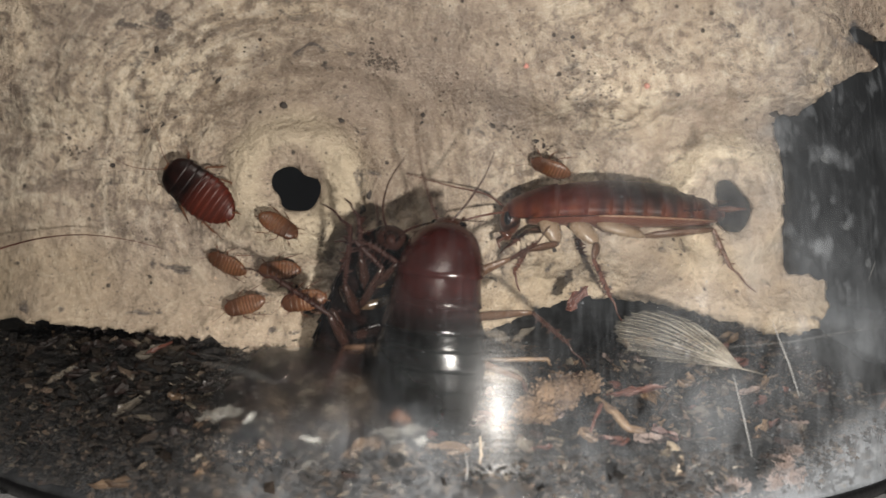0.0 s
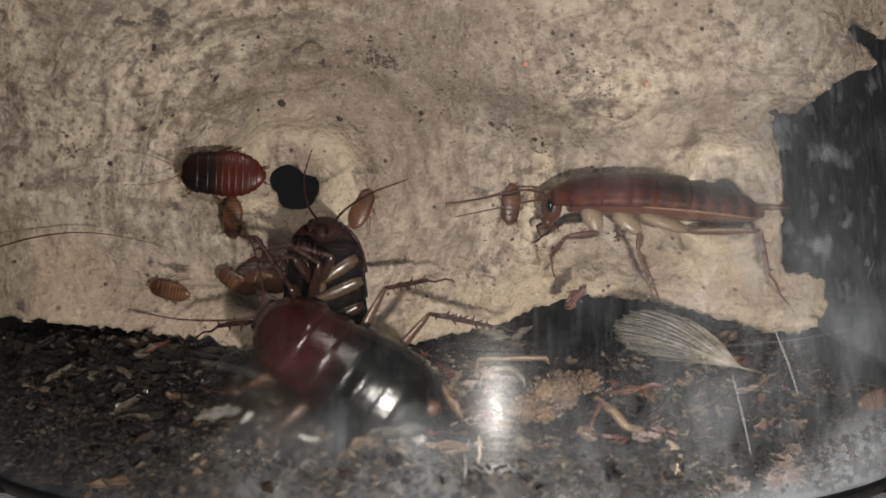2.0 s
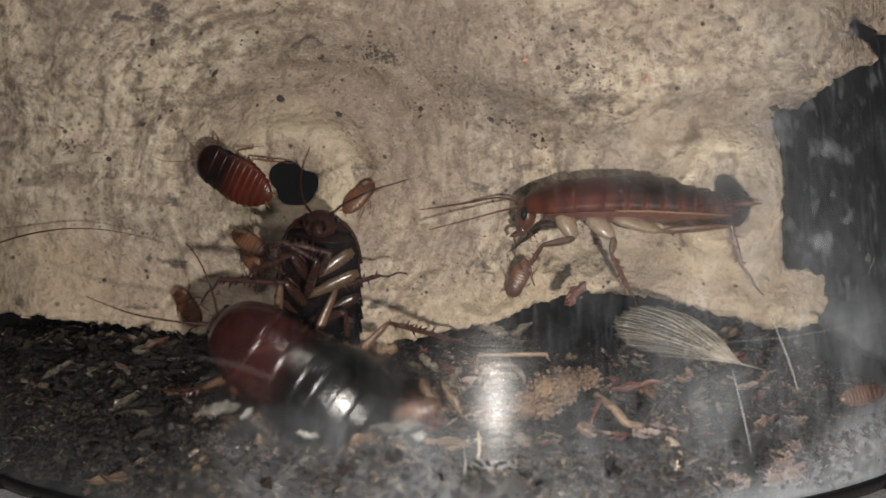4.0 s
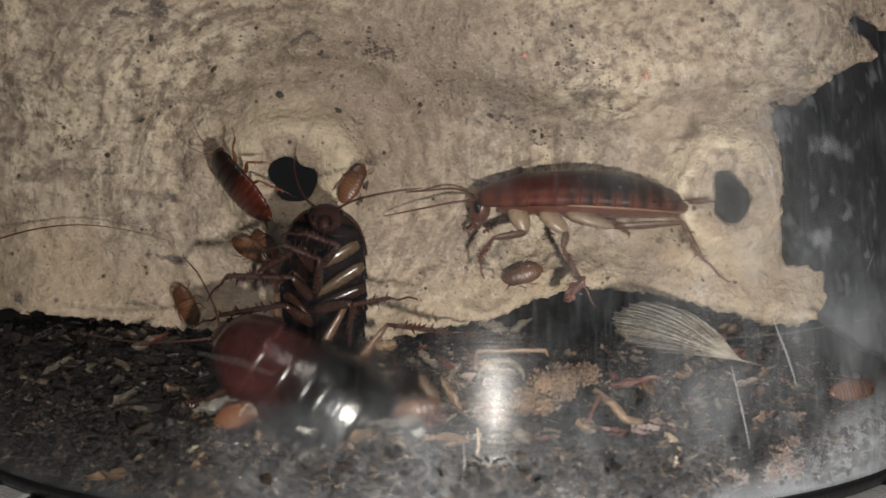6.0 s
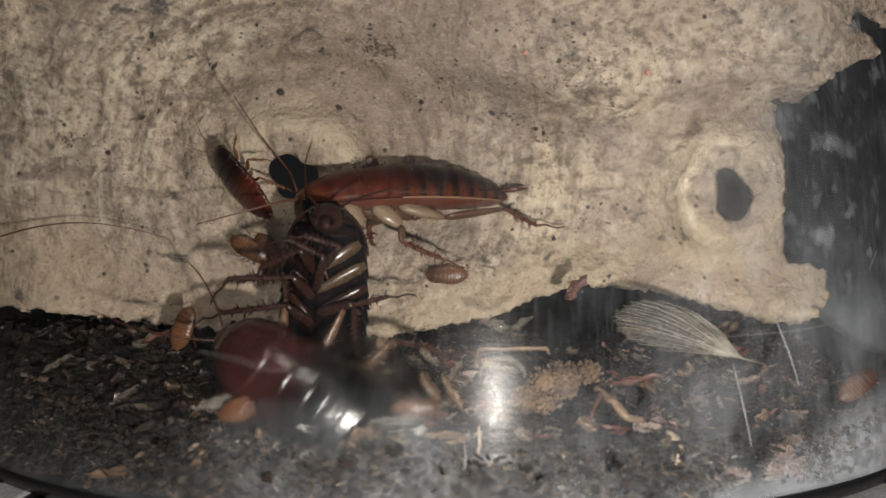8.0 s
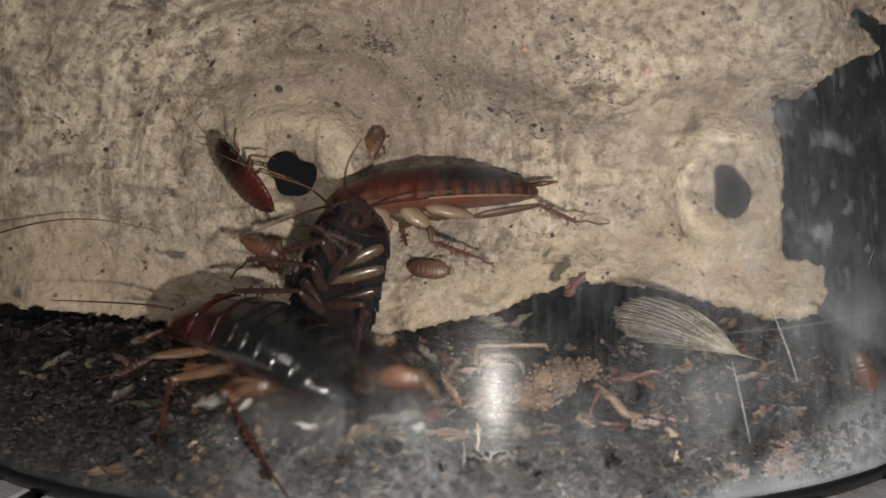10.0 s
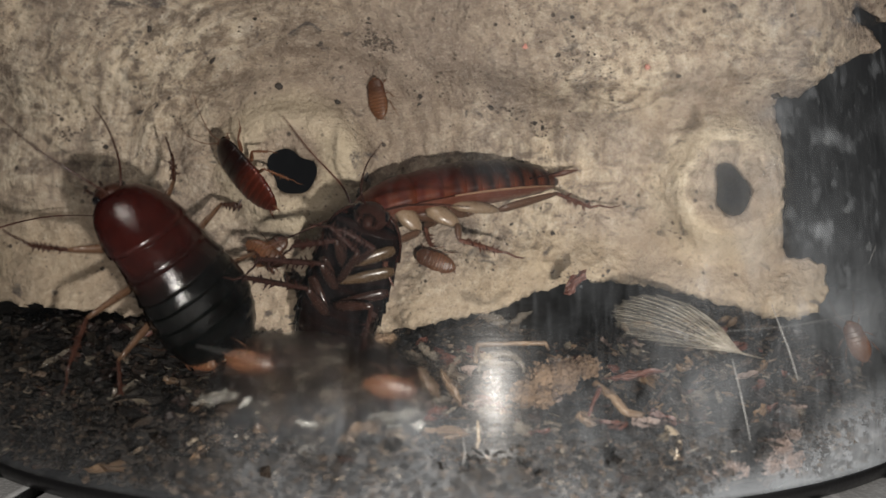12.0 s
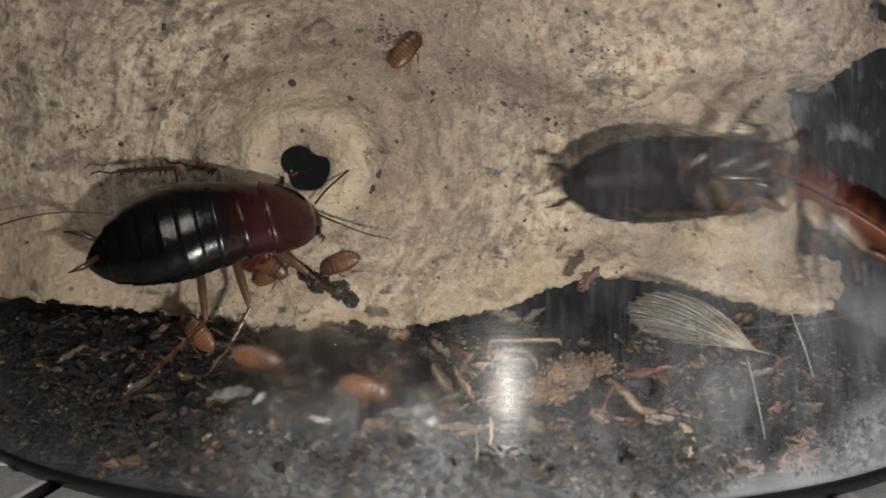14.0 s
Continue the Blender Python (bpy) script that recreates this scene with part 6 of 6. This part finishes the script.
    walk(nymphs[2], [
        (0.0, lie(-13.61, -10.43, 16.45, 190, 0)),
        (0.6, lie(-13.62, -2.79, 19.75, 110, 0)),
        (1.0, lie(-11.44, -4.68, 23.75, 60, 0)),
        (1.5, lie(-8.92, -3.54, 25.27, 75, 0)),
        (3.0, lie(-8.59, -3.25, 25.82, 40, 0)),
        (5.5, lie(-9.45, -4.91, 27.16, 60, 0)),
        (7.5, lie(-8.59, -3.42, 27.61, 60, 0)),
        (10.3, lie(-7.25, -1.85, 31.41, 60, 0)),
        (11.0, lie(-6.64, -1.57, 32.18, 68, 0)),
        (11.5, lie(-6.88, -1.53, 32.70, 80, 0)),
        (12.0, lie(-6.93, -1.77, 35.73, 100, 10)),
        (12.5, lie(-6.95, -1.39, 38.12, 105, 20)),
        (13.0, lie(-6.95, -2.29, 39.03, 70, 20)),
        (14.0, lie(-5.17, -3.81, 39.96, 50, 0)),
    ])
    walk(nymphs[3], [
        (0.0, lie(-17.11, -5.93, 23.96, 330, 20)),
        (0.5, lie(-19.70, -5.08, 24.19, 260, 20)),
        (1.0, lie(-22.02, -3.60, 24.70, 200, 10)),
        (2.0, lie(-22.25, -3.32, 24.68, 270, 0)),
        (3.0, lie(-21.02, -3.11, 23.09, 320, 0)),
        (5.5, lie(-20.18, -3.21, 20.63, 330, 0)),
        (8.2, lie(-20.55, -2.91, 20.29, 330, 0)),
        (11.0, lie(-18.55, -2.92, 19.86, 330, 0)),
        (14.0, lie(-19.79, -2.81, 17.60, 330, 0)),
    ])
    walk(nymphs[4], [
        (0.0, lie(11.36, -2.24, 30.15, 160, 40)),
        (0.5, lie(10.80, -2.21, 30.03, 170, 40)),
        (1.0, lie(8.63, -1.00, 28.18, 215, 30)),
        (1.5, lie(7.84, -0.57, 27.03, 235, 20)),
        (2.0, lie(7.43, -0.24, 26.25, 265, 10)),
        (2.5, lie(7.61, 1.02, 23.21, 265, 0)),
        (3.0, lie(7.31, 0.14, 19.21, 268, 0)),
        (5.5, lie(9.88, -0.59, 17.39, 200, 0)),
        (6.5, lie(6.42, -0.23, 18.09, 195, 0)),
        (7.5, lie(1.80, -1.74, 17.49, 185, 0)),
        (10.3, lie(-1.35, -1.88, 17.78, 175, 0)),
        (11.5, lie(-0.71, -1.91, 17.96, 170, 0)),
        (12.5, lie(-0.69, -1.72, 18.72, 150, 0)),
        (13.0, lie(-1.56, -1.81, 17.74, 170, 0)),
        (13.4, lie(-6.36, -2.16, 14.49, 190, 0)),
        (14.0, lie(-12.33, -1.84, 17.82, 200, 0)),
    ])
    walk(nymphs[5], [
        (0.0, lie(-2.63, -16.50, 7.00, 20, 0)),
        (5.5, lie(-2.44, -16.50, 6.30, 15, 0)),
        (8.2, lie(-2.72, -16.50, 6.14, 5, 0)),
        (10.3, lie(-3.37, -15.89, 8.78, 350, 0)),
        (11.5, lie(-3.78, -16.84, 8.45, 345, 0)),
        (12.5, lie(-5.46, -17.98, 7.65, 358, 0)),
        (14.0, lie(-7.82, -18.00, 7.65, 345, 0)),
    ])
    walk(nymphs[6], [
        (0.0, lie(-17.42, -3.63, 19.29, 180, 0)),
        (1.0, lie(-18.14, -3.61, 19.64, 180, 0)),
        (5.5, lie(-17.85, -17.38, 6.14, 20, 0)),
        (8.2, lie(-17.37, -17.38, 6.61, 20, 0)),
        (12.0, lie(-17.68, -13.80, 9.56, 350, 0)),
        (12.8, lie(-17.94, -13.14, 10.39, 345, 0)),
        (13.4, lie(-17.02, -13.15, 10.82, 345, 0)),
        (14.0, lie(-18.24, -14.14, 9.65, 350, 0)),
    ])
    walk(nymphs[7], [
        (0.0, lie(49.32, -0.61, 4.93, 30, 0)),
        (6.5, lie(41.15, -6.81, 6.35, 8, 20)),
        (11.0, lie(43.76, -4.70, 8.22, 128, 20)),
        (12.5, lie(42.27, -5.08, 11.21, 100, 20)),
        (14.0, lie(55.26, 7.07, 12.68, 60, 20)),
    ])
    walk(stray, [
        (0.0, lie(-49.53, -4.28, 20.51, 5, 90)),
        (3.0, lie(-49.33, -3.82, 20.60, 5, 90)),
        (8.2, lie(-49.36, -3.57, 20.52, 5, 90)),
        (11.5, lie(-49.18, -3.35, 20.71, 5, 90)),
        (12.5, lie(-50.81, -4.08, 20.62, 6, 90)),
        (14.0, lie(-52.09, -4.23, 20.11, 8, 90)),
    ])
    ticks = [0, 0.4, 0.9, 1.4, 2.0, 2.6, 3.2, 5.3, 5.9, 6.5, 7.1, 7.6, 8.2, 10.3, 11.2, 12.0, 12.7, 13.0, 13.3, 13.6, 14.0]
    for i, leg in enumerate(legs_a + legs_b + legs_c + legs_d):
        sway(leg, ticks, "Z", 5.0, i * 1.7)
    # the side-on animal: the middle shin sweeps back and the hind shin stretches out behind the tail
    bend(legs_a[3], "Y", [(0.0, 0), (6.0, 5), (6.8, 20), (7.4, 42), (8.2, 40), (12.8, 40), (13.1, 10), (14.0, 15)])
    bend(legs_a[5], "Y", [(0.0, 12), (3.2, 0), (5.3, 12), (6.2, 18), (6.7, 30), (7.1, 46), (8.2, 50), (10.3, 48), (12.8, 48), (13.0, 30), (13.2, 12), (14.0, 20)])
    # the animal on its back kicks upward at first
    bend(legs_c[0], "Z", [(0.0, 100), (0.6, 95), (1.0, 40), (1.6, 30), (3.2, 10), (5.3, 0), (14.0, 0)])
    bend(legs_c[2], "Z", [(0.0, 85), (0.6, 75), (1.0, 50), (1.6, 60), (2.2, 50), (3.2, 10), (5.3, 0), (8.2, 0), (10.3, -12), (12.8, -12), (13.2, 30), (14.0, 70)])
    bend(legs_c[4], "Z", [(0.0, 30), (1.0, 10), (5.3, 0), (12.8, 0), (13.2, 30), (14.0, 60)])
    for i, f in enumerate(feel_a[1:] + feel_b + feel_c + feel_d):
        sway(f, ticks, "Z", 9.0, i * 2.3)
    # one antenna of the side-on animal sweeps up and back
    base = feel_a[0].location.copy()
    walk(feel_a[0], [(t, Matrix.Translation(base) @ Matrix.Rotation(radians(a), 4, "Y")) for t, a in (
        (0.0, -20), (0.5, 6), (1.0, 14), (2.0, 8), (3.2, 6), (5.3, 0), (6.6, -4), (7.1, -30), (7.4, -66), (8.2, -60), (10.3, -30), (11.5, -45),
        (12.2, -80), (12.5, -100), (12.8, -100), (13.1, -40), (13.4, -20), (14.0, -20))])


motions()
